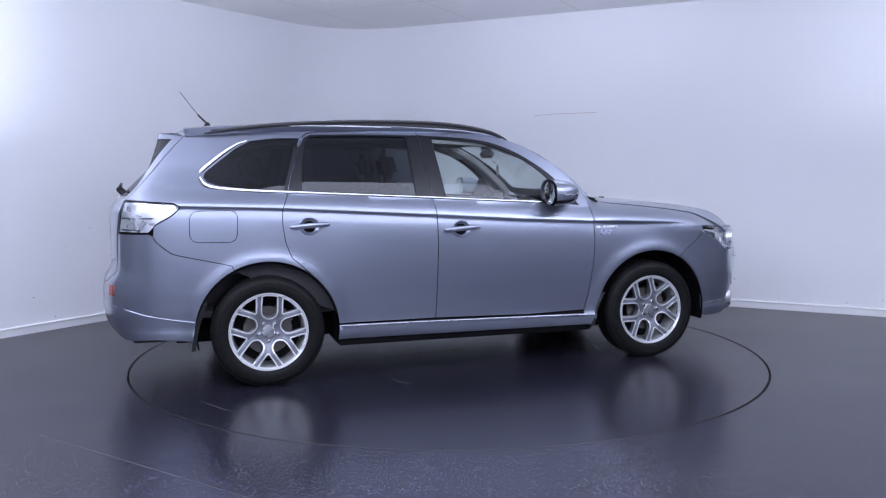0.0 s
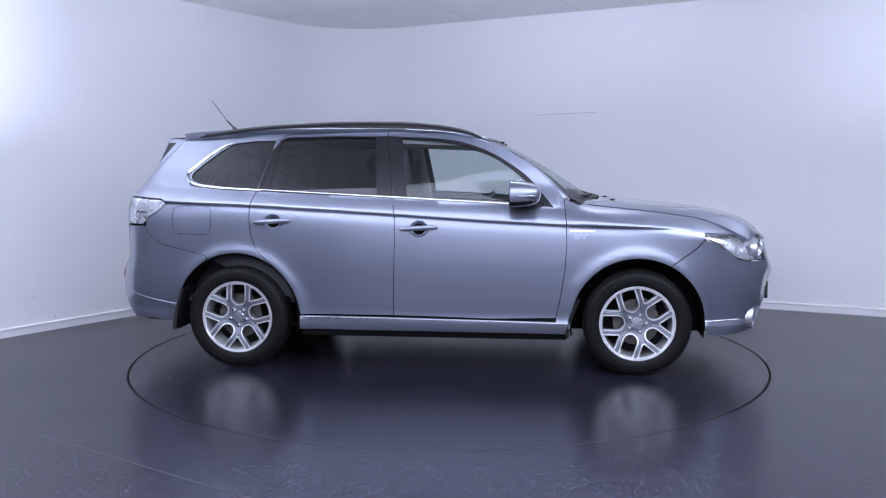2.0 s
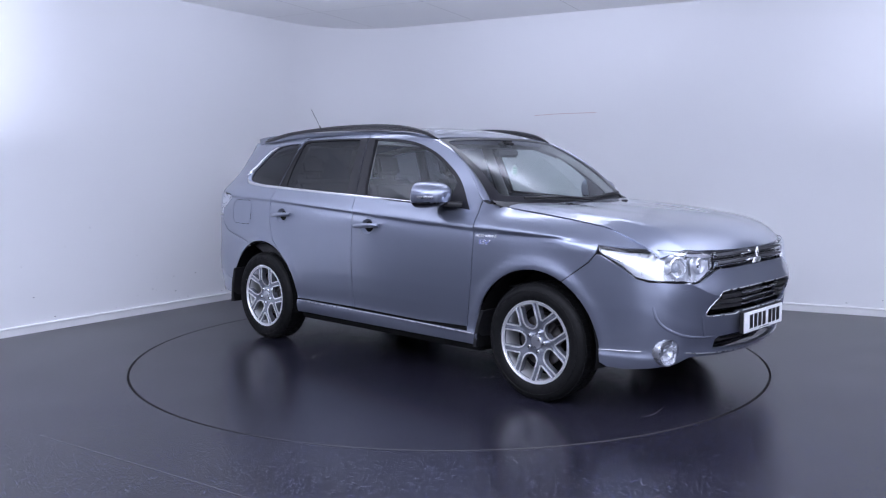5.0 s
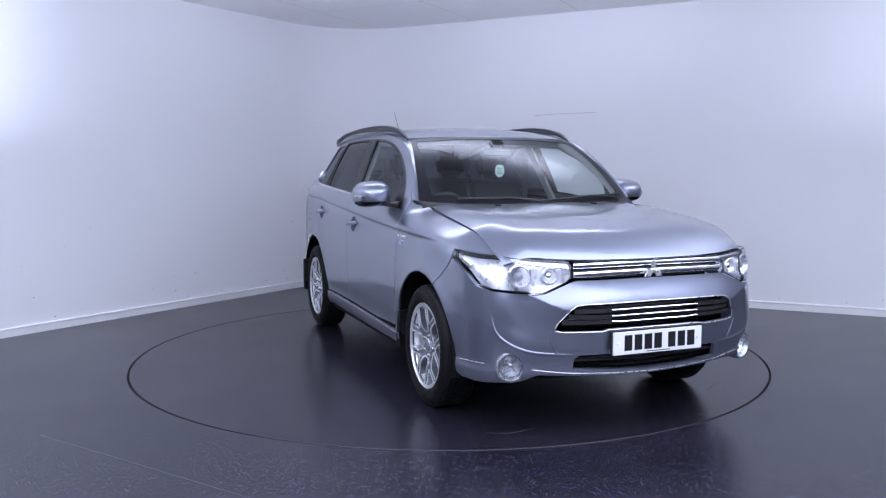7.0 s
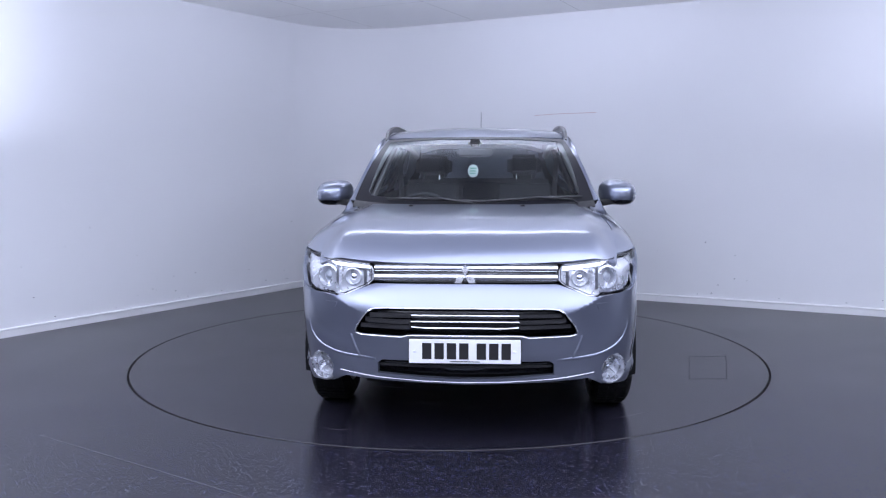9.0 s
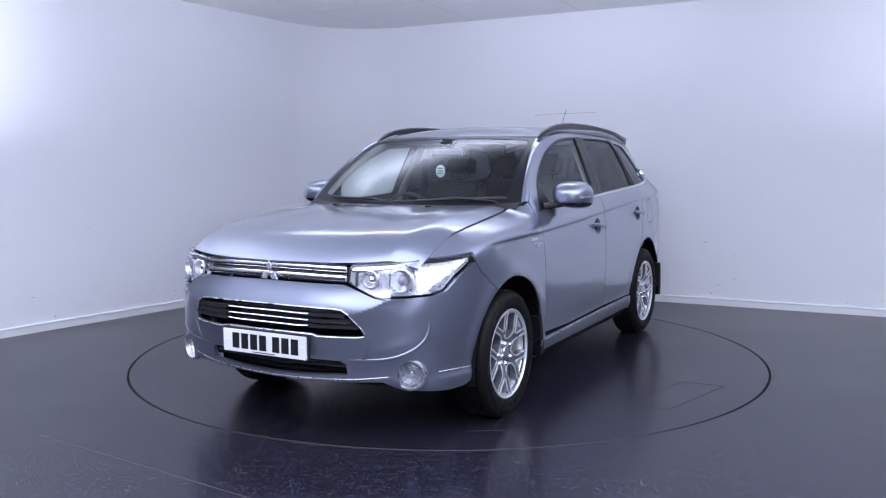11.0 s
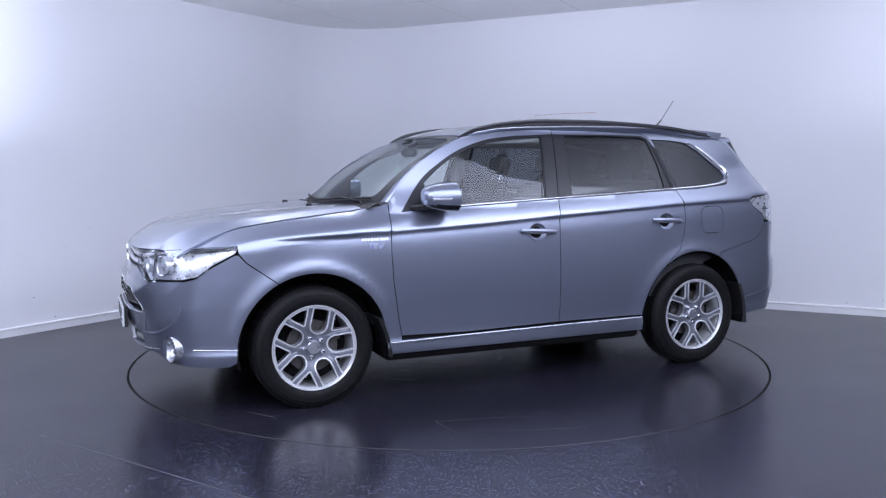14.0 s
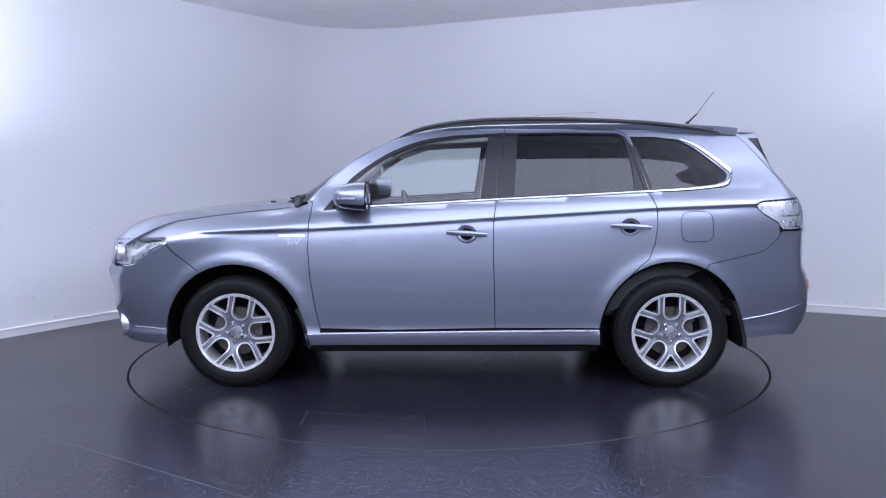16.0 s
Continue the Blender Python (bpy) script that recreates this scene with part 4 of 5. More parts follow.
def top_panels():
    # bonnet
    lead = []
    for y in np.linspace(0, 0.735, 14):
        lead.append((2.250 - float(bow(np.array([y]))[0]) - 0.022 * (y / 0.735) ** 4, y))
    seam = smooth_line([(1.96, 0.745), (1.80, 0.748), (1.60, 0.748), (1.35, 0.738), (1.10, 0.712), (0.985, 0.690)], 4)
    lead = [p for p in lead if p[1] < 0.742]
    rear = [(1.05, 0.55), (1.11, 0.35), (1.135, 0.0)]
    half = lead + [p for p in seam if p[0] < lead[-1][0]] + rear
    poly = half + [(x, -y) for x, y in half[::-1] if y > 1e-6]
    bonnet = patch("bonnet", poly, HOOD, PAINT, CAR, step=0.035, lip=0.02)
    # scuttle between bonnet and windscreen
    bm = bmesh.new()
    rows = []
    for u in np.linspace(-1, 1, 25):
        a = Vector(ws_point(u, 0.0)) + Vector((0, 0, 0.004))
        b = Vector((a.x + 0.07, a.y * 1.0, a.z - 0.035))
        rows.append([bm.verts.new(a), bm.verts.new(a.lerp(b, 0.5) + Vector((0, 0, 0.004))), bm.verts.new(b), bm.verts.new(b - Vector((0, 0, 0.03)))])
    for p, q in zip(rows, rows[1:]):
        for k in range(3):
            bm.faces.new((p[k], p[k + 1], q[k + 1], q[k]))
    bmesh.ops.recalc_face_normals(bm, faces=bm.faces)
    part("scuttle", bm, BLACK, CAR)
    # windscreen: black border, clear pane
    rim = rounded([(-1, 0), (1, 0), (1, 1), (-1, 1)], 0.03)
    clear = rounded([(-0.90, 0.075), (0.90, 0.075), (0.945, 0.93), (0.50, 0.955), (-0.50, 0.955), (-0.945, 0.93)], 0.06)
    w = patch("windscreen", rim, SCREEN_S, SCREEN, CAR, step=0.07, lip=0, label="clear windscreen with a black border")
    w.visible_shadow = False
    patch("screen_border", shrink(rim, 0.002), SCREEN_S, SMOKE_TRIM, w, holes=[clear], step=0.05, lip=0, off=0.003)
    nn = Vector((0.52, 0, 0.85))
    # round tag that hangs from the inner mirror
    bm = bmesh.new()
    m = pose(0.500, -0.012, 1.330, 0, 90, 0)
    lathe(bm, [(0.0005, 0.0015), (0.034, 0.0015), (0.036, 0.0), (0.034, -0.0015), (0.0005, -0.0015)], m @ Matrix.Diagonal((1.2, 1, 1, 1)), 28)
    tag = part("hanging_tag", bm, STICKER, CAR, "round white and green tag hung from the mirror")
    for k in (-0.018, 0.0, 0.016):
        bm = bmesh.new()
        box(bm, k - 0.004, k + 0.004, -0.02, 0.02, 0.0012, 0.0024, m)
        part("tag_bar", bm, STICKER_GREEN, tag, smooth=False)
    bm = bmesh.new()
    sweep(bm, [Vector((0.500, -0.012, 1.370)), Vector((0.46, -0.012, 1.405)), Vector((0.425, -0.012, 1.432))], oval(0.0012, 0.0012, 6))
    part("tag_cord", bm, BLACK, tag)
    # wipers
    for y0, y1 in ((0.66, 0.02), (0.05, -0.52)):
        bm = bmesh.new()
        pts = []
        for k in range(10):
            y = y0 + (y1 - y0) * k / 9
            u = y / 0.73
            p = Vector(ws_point(u, 0.035 + 0.02 * math.sin(k / 9 * math.pi)))
            pts.append(p + nn * 0.018)
        sweep(bm, pts, lambda t: oval(0.010 * (0.5 + 0.5 * math.sin(math.pi * t)), 0.008, 8))
        part("wiper_blade", bm, BLACK, CAR)
        bm = bmesh.new()
        p0 = Vector((1.135 - 0.2 * (y0 / 0.73) ** 2, y0, 1.105 + 0.02 * (y0 / 0.73) ** 2))
        sweep(bm, [p0, p0 + Vector((0.0, -0.05, 0.035)), pts[4] + nn * 0.008, pts[5] + nn * 0.004], oval(0.008, 0.006, 8))
        part("wiper_arm", bm, BLACK, CAR)
    # washer jets
    for y in (-0.36, 0.30):
        bm = bmesh.new()
        z = float(hood_z(np.array([1.2]), np.array([y]))[0])
        box(bm, 1.19, 1.225, y - 0.014, y + 0.014, z - 0.002, z + 0.008)
        part("washer_jet", bm, BLACK, bonnet, bevel=0.003)
    # roof
    rear_x = -1.80
    half = [(0.372, 0.0), (0.345, 0.35), (0.305, 0.595), (0.25, 0.617), (-0.3, 0.635), (-1.2, 0.625), (-1.7, 0.585), (rear_x, 0.565), (rear_x, 0.0)]
    poly = half[:-1] + [(x, -y) for x, y in half[:-1][::-1] if y > 1e-6]
    patch("roof", poly, ROOF, PAINT, CAR, step=0.05, lip=0.05)
    half = [(0.33, 0.0), (0.28, 0.55), (-1.7, 0.55), (-1.7, 0.0)]
    poly = half + [(x, -y) for x, y in half[::-1] if y > 1e-6]
    patch("roof_lining", poly, ROOF, LINING, CAR, step=0.1, lip=0, off=-0.035)
    # rear spoiler
    bm = bmesh.new()
    rows = []
    for y in np.linspace(-0.565, 0.565, 27):
        c = 1 - (abs(y) / 0.6) ** 6
        x1 = -1.865 + 0.095 * (abs(y) / 0.565) ** 3
        zt = float(roof_z(np.array([-1.80]), np.array([y * 0.93]))[0]) - 0.028 * float(ramp(0.42, 0.565, abs(y)))
        prof = [(-1.72, zt - 0.05), (-1.74, zt + 0.004), (-1.80, zt - 0.008), (x1 + 0.02, zt - 0.030), (x1, zt - 0.040), (x1 + 0.003, zt - 0.062), (x1 + 0.03, zt - 0.070), (-1.77, zt - 0.085)]
        rows.append([bm.verts.new((x, y, z)) for x, z in prof])
    for p, q in zip(rows, rows[1:]):
        for k in range(len(p)):
            bm.faces.new((p[k], p[(k + 1) % len(p)], q[(k + 1) % len(p)], q[k]))
    bm.faces.new(rows[0]), bm.faces.new(rows[-1][::-1])
    bmesh.ops.recalc_face_normals(bm, faces=bm.faces)
    part("spoiler", bm, PAINT, CAR)
    # aerial
    bm = bmesh.new()
    base = Vector((-1.64, 0, 1.638))
    tip = Vector((-1.815, 0, 1.872))
    lathe(bm, [(0.026, -0.004), (0.022, 0.012), (0.010, 0.03), (0.0005, 0.034)], Matrix.Translation(base), 16)
    a = part("aerial_base", bm, BLACK, CAR)
    bm = bmesh.new()
    sweep(bm, [base + Vector((0, 0, 0.02)), base.lerp(tip, 0.35)], oval(0.006, 0.006, 8))
    part("aerial_stem", bm, BLACK, a)
    bm = bmesh.new()
    sweep(bm, [base.lerp(tip, 0.33), tip], oval(0.0022, 0.0022, 6))
    part("aerial_whip", bm, BLACK, a)


def tail_panels():
    # tailgate above the lamps' foot, with its window
    gate_half = [(0.0, 1.57)] + tail([(0.2, 1.57), (0.50, 1.568)]) + [(at_x(-1.80, 1.55) - S_REAR - 0.006, 1.55), (at_x(-1.99, 1.335) - S_REAR - 0.006, 1.335), (at_x(-2.12, 1.19) - S_REAR - 0.006, 1.19), (at_x(-2.15, 1.165) - S_REAR - 0.006, 1.165)] + tail([(0.655, 1.15), (0.64, 0.97), (0.62, 0.72), (0.50, 0.655)]) + [(0.0, 0.65)]
    glass_half = [(0.0, 1.545), (at_x(-1.80, 1.535) - S_REAR - 0.085, 1.535), (at_x(-1.99, 1.335) - S_REAR - 0.072, 1.335), (at_x(-2.09, 1.22) - S_REAR - 0.07, 1.22), (at_x(-2.12, 1.19) - S_REAR - 0.09, 1.185)] + [(0.0, 1.165)]
    g = patch("tailgate", both(gate_half), REAR, PAINT, CAR, holes=[both(glass_half)], step=0.04)
    patch("rear_window", both([(a * 1.01, z) for a, z in glass_half]), REAR, PRIVACY, g, step=0.05, off=-0.004, lip=0, label="dark tinted rear window")
    back_half = [(0.0, 1.545)] + tail([(0.48, 1.54)]) + [(at_x(-1.72, 1.53) - S_REAR, 1.53), (at_x(-1.90, 1.335) - S_REAR, 1.335), (at_x(-2.0, 1.19) - S_REAR, 1.19), (at_x(-1.86, 1.12) - S_REAR, 1.12), (at_x(-1.90, 0.80) - S_REAR, 0.80)] + [(0.0, 0.60)]
    patch("rear_inner_shell", both(back_half), REAR, DARK, CAR, holes=[both(glass_half)], step=0.06, off=-0.022, lip=0)
    bm = bmesh.new()
    p, n = on(REAR, 0.0, 1.19, 0.01)
    lathe(bm, [(0.024, -0.01), (0.022, 0.03), (0.012, 0.04), (0.0005, 0.041)], Matrix.Translation(p) @ n.to_track_quat("Z", "Y").to_matrix().to_4x4(), 14)
    wp = part("rear_wiper", bm, BLACK, g)
    bm = bmesh.new()
    sweep(bm, [p + n * 0.03, p + n * 0.035 + Vector((0.03, -0.14, 0.03)), p + n * 0.02 + Vector((0.03, -0.36, 0.03))], oval(0.009, 0.007, 8))
    part("rear_wiper_arm", bm, BLACK, wp)
    for yy in (-0.52,):
        bm = bmesh.new()
        for k in range(7):
            a = at_y(0.42 + k * 0.026, 0.80, False) - S_REAR
            p, n = on(REAR, -a, 0.80, 0.003)
            m = Matrix.Translation(p) @ n.to_track_quat("Z", "Y").to_matrix().to_4x4()
            box(bm, -0.011, 0.011, -0.014, 0.014, -0.003, 0.003, m)
        part("tail_badge", bm, CHROME, g, "chrome badge", smooth=False)
    # lamps
    for sg in (1, -1):
        lamp = tail_x([(-1.838, 1.124), (-1.875, 1.142), (-2.05, 1.157)]) + tail([(0.664, 1.158), (0.66, 0.968)]) + tail_x([(-2.02, 0.968), (-1.998, 0.99), (-1.985, 1.012), (-1.89, 1.068), (-1.845, 1.106)])
        lamp = [(a * sg, z) for a, z in lamp]
        ln = patch("tail_lamp", shrink(lamp, 0.004), REAR, LENS, CAR, step=0.03, lip=0.02, label="clear tail lamp with chrome inside")
        patch("reflector", shrink(lamp, 0.005), REAR, LAMP, ln, step=0.03, lip=0, off=-0.009)
        patch("lamp_rim", shrink(lamp, 0.002), REAR, GLOSS_BLACK, ln, holes=[shrink(lamp, 0.004)], step=0.03, lip=0, off=-0.004)
        for z0, z1, y0, y1, mm in ((1.055, 1.135, 0.70, 0.765, LAMP), (1.02, 1.03, 0.68, 0.80, LAMP), (1.0, 1.01, 0.68, 0.80, LAMP), (0.98, 0.99, 0.68, 0.79, CHROME), (1.05, 1.06, 0.68, 0.81, CHROME)):
            st = [(a * sg, z) for a, z in tail([(y0, z1), (y1, z1), (y1, z0), (y0, z0)])]
            patch("lamp_bar", st, REAR, mm, ln, step=0.03, lip=0.012, off=-0.008)
    # rear bumper
    top = [(0.0, 0.645)] + tail([(0.505, 0.65), (0.625, 0.715), (0.655, 0.96)]) + tail_x([(-2.02, 0.962), (-1.995, 0.950), (-1.98, 0.915), (-1.90, 0.848), (-1.86, 0.833), (-1.548, 0.764)])
    arc = tail_x(arch(-1.335, 117, 180, r=0.437, n=10))
    low = tail_x([(-1.772, 0.312), (-1.79, 0.303), (-2.0, 0.318)]) + tail([(0.62, 0.30), (0.45, 0.28)]) + [(0.0, 0.275)]
    b = patch("rear_bumper", shrink(both(top + arc + low), 0.0025), REAR, PAINT, CAR, step=0.035)
    for sg in (1, -1):
        bm = bmesh.new()
        ln = tail_x([(-1.775, 0.424), (-1.9, 0.44), (-2.05, 0.47), (-2.15, 0.50)]) + tail([(0.66, 0.52), (0.5, 0.53)])
        sweep(bm, [on(REAR, a * sg, z, 0.001)[0] for a, z in ln], oval(0.004, 0.0035, 6))
        part("bumper_crease", bm, PAINT, b)
        rf = [(a * sg, z) for a, z in tail([(0.61, 0.645), (0.665, 0.645), (0.67, 0.585), (0.615, 0.585)])]
        patch("reflector", rf, REAR, RED, b, step=0.03, lip=0.006, off=0.005)
    bm = bmesh.new()
    m = pose(-2.08, -0.5, 0.285, 0, -90, 0)
    lathe(bm, [(0.034, -0.25), (0.034, 0.06), (0.030, 0.062), (0.029, 0.0)], m, 20)
    part("tailpipe", bm, DISC_METAL, CAR)


def lamp_outline():
    return nose_x([(1.752, 0.930), (1.764, 0.893), (1.886, 0.828), (1.955, 0.772)]) + nose([(0.80, 0.757), (0.70, 0.750), (0.63, 0.745), (0.588, 0.750), (0.475, 0.798), (0.447, 0.820), (0.447, 0.868), (0.462, 0.898), (0.55, 0.905), (0.64, 0.913)]) + nose_x([(1.97, 0.919), (1.95, 0.921), (1.90, 0.921), (1.82, 0.927)])


def nose_panels():
    lamp = lamp_outline()
    top = [(0.0, 0.806)] + nose([(0.2, 0.806), (0.43, 0.806), (0.462, 0.796), (0.584, 0.747), (0.63, 0.740), (0.70, 0.744), (0.80, 0.751)]) + nose_x([(1.962, 0.766), (1.89, 0.820), (1.768, 0.886), (1.745, 0.888), (1.70, 0.838)])
    arc = nose_x(arch(1.335, 62, 4, n=12))
    low = nose_x([(1.762, 0.295), (1.80, 0.272), (1.90, 0.268)]) + nose([(0.66, 0.295), (0.59, 0.332), (0.4, 0.322)]) + [(0.0, 0.314)]
    intake_h = [(0.0, 0.692)] + nose([(0.2, 0.692), (0.40, 0.691), (0.440, 0.687), (0.472, 0.668), (0.522, 0.600), (0.534, 0.575), (0.530, 0.560), (0.50, 0.553), (0.30, 0.551), (0.272, 0.560), (0.20, 0.562)]) + [(0.0, 0.562)]
    lower_h = [(0.0, 0.435)] + nose([(0.2, 0.435), (0.40, 0.432), (0.425, 0.415), (0.425, 0.362), (0.2, 0.350)]) + [(0.0, 0.345)]
    fogs = []
    for sg in (1, -1):
        c = S_FRONT - at_y(0.712, 0.372)
        fogs.append([(sg * (c + 0.070 * math.cos(t)), 0.372 + 0.072 * math.sin(t)) for t in np.linspace(0, 2 * math.pi, 29)[:-1]])
    b = patch("front_bumper", shrink(both(top + arc + low), 0.0025), FRONT, PAINT, CAR, holes=[both(intake_h), both(lower_h)] + fogs, step=0.010, lip=0.02)
    # bright edge under the bumper
    bm = bmesh.new()
    half = [(0.0, 0.327)] + nose([(0.2, 0.330), (0.42, 0.339), (0.50, 0.346), (0.62, 0.362)])
    line = [(-a, z) for a, z in half[::-1]] + half[1:]
    sweep(bm, [on(FRONT, a, z, 0.001)[0] for a, z in line], oval(0.004, 0.004, 8))
    part("chrome_lip", bm, SILVER, b)
    for sg in (1, -1):
        bm = bmesh.new()
        ln = nose_x([(1.757, 0.366), (1.85, 0.370), (1.95, 0.374)]) + nose([(0.80, 0.375)])
        sweep(bm, [on(FRONT, sg * a, z, 0.002)[0] for a, z in ln], oval(0.003, 0.003, 6))
        part("bumper_trim", bm, SILVER, b)
        for ridge in ([(0.795, 0.62), (0.780, 0.55), (0.735, 0.497), (0.65, 0.458), (0.54, 0.442), (0.435, 0.438)], [(0.553, 0.555), (0.540, 0.50), (0.512, 0.446)]):
            bm = bmesh.new()
            pts = [on(FRONT, sg * a, z, -0.003)[0] for a, z in smooth_line(nose(ridge), 6)]
            sweep(bm, pts, lambda t: oval(0.008 * (0.3 + 0.7 * math.sin(math.pi * min(max(t, 0.03), 0.97)) ** 0.5), 0.010, 10))
            part("bumper_ridge", bm, PAINT, b)
    # backs of the openings
    patch("intake_back", [(a * 1.03, 0.627 + (z - 0.627) * 1.1) for a, z in both(intake_h)], FRONT, GLOSS_BLACK, b, step=0.05, off=-0.07, lip=0)
    patch("lower_back", [(a * 1.03, 0.39 + (z - 0.39) * 1.2) for a, z in both(lower_h)], FRONT, GLOSS_BLACK, b, step=0.05, off=-0.06, lip=0)
    # chrome outline of the upper opening
    bm = bmesh.new()
    ring = fine(both(intake_h), 0.03)
    pts = [on(FRONT, a, z, -0.001)[0] for a, z in ring]
    pts = pts + pts[:1]
    sweep(bm, pts, oval(0.003, 0.0035, 6), cap=False)
    part("intake_frame", bm, LAMP, b)
    for k, z in enumerate((0.660, 0.628, 0.597)):
        w = 0.455 + 0.025 * k
        half = [(0.0, z)] + nose([(0.1, z), (0.2, z), (0.255, z)])
        line = [(-a, q) for a, q in half[::-1]] + half[1:]
        bm = bmesh.new()
        sweep(bm, [on(FRONT, a, q, -0.018)[0] for a, q in line], [(-0.010, -0.004), (0.006, -0.003), (0.008, 0.0), (0.006, 0.003), (-0.010, 0.004)])
        part("intake_bar", bm, CHROME, b, "bright intake bar")
        for sg in (1, -1):
            line = [(sg * a, q) for a, q in nose([(0.26, z), (0.35, z), (w, z)])]
            bm = bmesh.new()
            sweep(bm, [on(FRONT, a, q, -0.020)[0] for a, q in line], [(-0.016, -0.011), (0.010, -0.009), (0.010, 0.008), (-0.016, 0.010)])
            part("intake_slat", bm, BLACK, b, "black intake slat")
    bm = bmesh.new()
    half = [(0.0, 0.395)] + nose([(0.2, 0.395), (0.42, 0.395)])
    sweep(bm, [on(FRONT, a, q, -0.03)[0] for a, q in [(-a, q) for a, q in half[::-1]] + half[1:]], [(-0.01, -0.006), (0.01, -0.006), (0.01, 0.006), (-0.01, 0.006)])
    part("lower_slat", bm, BLACK, b)
    # grille between the lamps
    grille_h = [(0.0, 0.905)] + nose([(0.2, 0.904), (0.43, 0.896), (0.445, 0.872), (0.445, 0.818), (0.43, 0.812)]) + [(0.0, 0.812)]
    g = patch("grille", both(grille_h), FRONT, GLOSS_BLACK, CAR, step=0.04, off=-0.035, lip=0, label="black grille with chrome bars")
    for z, h in ((0.878, 0.0125), (0.834, 0.0135)):
        half = [(0.0, z)] + nose([(0.1, z), (0.2, z), (0.3, z - 0.001), (0.437, z - 0.003)])
        line = [(-a, q) for a, q in half[::-1]] + half[1:]
        bm = bmesh.new()
        sweep(bm, [on(FRONT, a, q, -0.010)[0] for a, q in line], [(-0.014, -h), (0.004, -h * 0.9), (0.008, -h * 0.3), (0.008, h * 0.4), (0.003, h), (-0.014, h)])
        part("grille_bar", bm, CHROME, g, "bright chrome bar")
        bm = bmesh.new()
        sweep(bm, [on(FRONT, a, q + h + 0.006, -0.006)[0] for a, q in line], [(-0.008, -0.0025), (0.003, -0.002), (0.003, 0.002), (-0.008, 0.0025)])
        part("grille_bead", bm, CHROME, g)
    # emblem: three plain bright lozenges
    p, n = on(FRONT, 0.0, 0.838, 0.010)
    m = Matrix.Translation(p) @ pose(0, 0, 0, 90, 0, 90)
    for ang in (90, 210, 330):
        bm = bmesh.new()
        ray = lambda r, d: Vector((r * math.cos(radians(ang + d)), r * math.sin(radians(ang + d)), 0))
        q = [ray(0.002, 0), ray(0.036, -30), ray(0.0615, 0), ray(0.036, 30)]
        mid = ray(0.032, 0)
        a = [bm.verts.new(m @ v) for v in q]
        t = [bm.verts.new(m @ (mid + (v - mid) * 0.88 + Vector((0, 0, 0.008)))) for v in q]
        bm.faces.new(t)
        for i in range(4):
            bm.faces.new((a[i], a[(i + 1) % 4], t[(i + 1) % 4], t[i]))
        bmesh.ops.recalc_face_normals(bm, faces=bm.faces)
        part("emblem", bm, LAMP, g, smooth=False)
    # head lamps
    for sg in (1, -1):
        lo = [(a * sg, z) for a, z in lamp]
        h = patch("head_lamp", shrink(lo, 0.003), FRONT, LENS, CAR, step=0.03, lip=0.02, label="clear head lamp with projector lens and chrome reflectors")
        patch("lamp_housing", shrink(lo, 0.002), FRONT, LAMP, h, step=0.03, lip=0, off=-0.034)
        patch("lamp_brow", [(a * sg, z) for a, z in nose([(0.46, 0.884), (0.55, 0.893), (0.64, 0.902), (0.70, 0.909), (0.70, 0.897), (0.62, 0.884), (0.52, 0.872), (0.46, 0.866)])], FRONT, CHROME, h, step=0.03, lip=0.02, off=-0.015)
        patch("lamp_edge", shrink(lo, 0.0), FRONT, GLOSS_BLACK, h, holes=[shrink(lo, 0.004)], step=0.03, lip=0, off=-0.004)
        for y, z, r, deep in ((0.705, 0.826, 0.046, 0.02), (0.555, 0.832, 0.034, 0.03)):
            a = sg * (S_FRONT - at_y(y, z))
            c, n = on(FRONT, a, z, -0.05)
            n = (n + Vector((1.2, 0, 0))).normalized()
            m = Matrix.Translation(c) @ n.to_track_quat("Z", "Y").to_matrix().to_4x4()
            bm = bmesh.new()
            lathe(bm, [(r * 1.32, -0.01), (r * 1.30, 0.030), (r * 1.12, 0.034), (r * 1.0, 0.020), (r * 0.72, 0.006), (r * 0.70, 0.0)], m, 32)
            pr = part("projector", bm, LAMP, h)
            bm = bmesh.new()
            lathe(bm, [(r * 0.72, 0.006), (r * 0.6, 0.016), (r * 0.35, 0.023), (0.0005, 0.026)], m, 32)
            part("projector_lens", bm, LENS_GREY if y > 0.6 else CHROME, pr)
        for y0, y1, z0, z1 in ((0.625, 0.640, 0.775, 0.880), (0.48, 0.495, 0.80, 0.865)):
            st = [(a * sg, z) for a, z in nose([(y0, z1), (y1, z1), (y1, z0), (y0, z0)])]
            patch("lamp_divider", st, FRONT, CHROME, h, step=0.03, lip=0.03, off=-0.02)
        am = [(a * sg, z) for a, z in nose_x([(1.79, 0.905), (1.80, 0.893), (1.88, 0.85), (1.90, 0.885)])]
        patch("lamp_side", am, FRONT, CHROME, h, step=0.03, lip=0.02, off=-0.02)
        # washer cover
        wc = [(a * sg, z) for a, z in nose([(0.690, 0.708), (0.620, 0.708), (0.632, 0.680), (0.680, 0.680)])]
        patch("washer_cover", wc, FRONT, PAINT, b, step=0.02, lip=0.006, off=0.003)
        # fog lamp: silver bezel, lens
        c, n = on(FRONT, sg * (S_FRONT - at_y(0.712, 0.372)), 0.372, -0.01)
        n = (n + Vector((1.0, 0, 0))).normalized()
        m = Matrix.Translation(c) @ n.to_track_quat("Z", "Y").to_matrix().to_4x4()
        bm = bmesh.new()
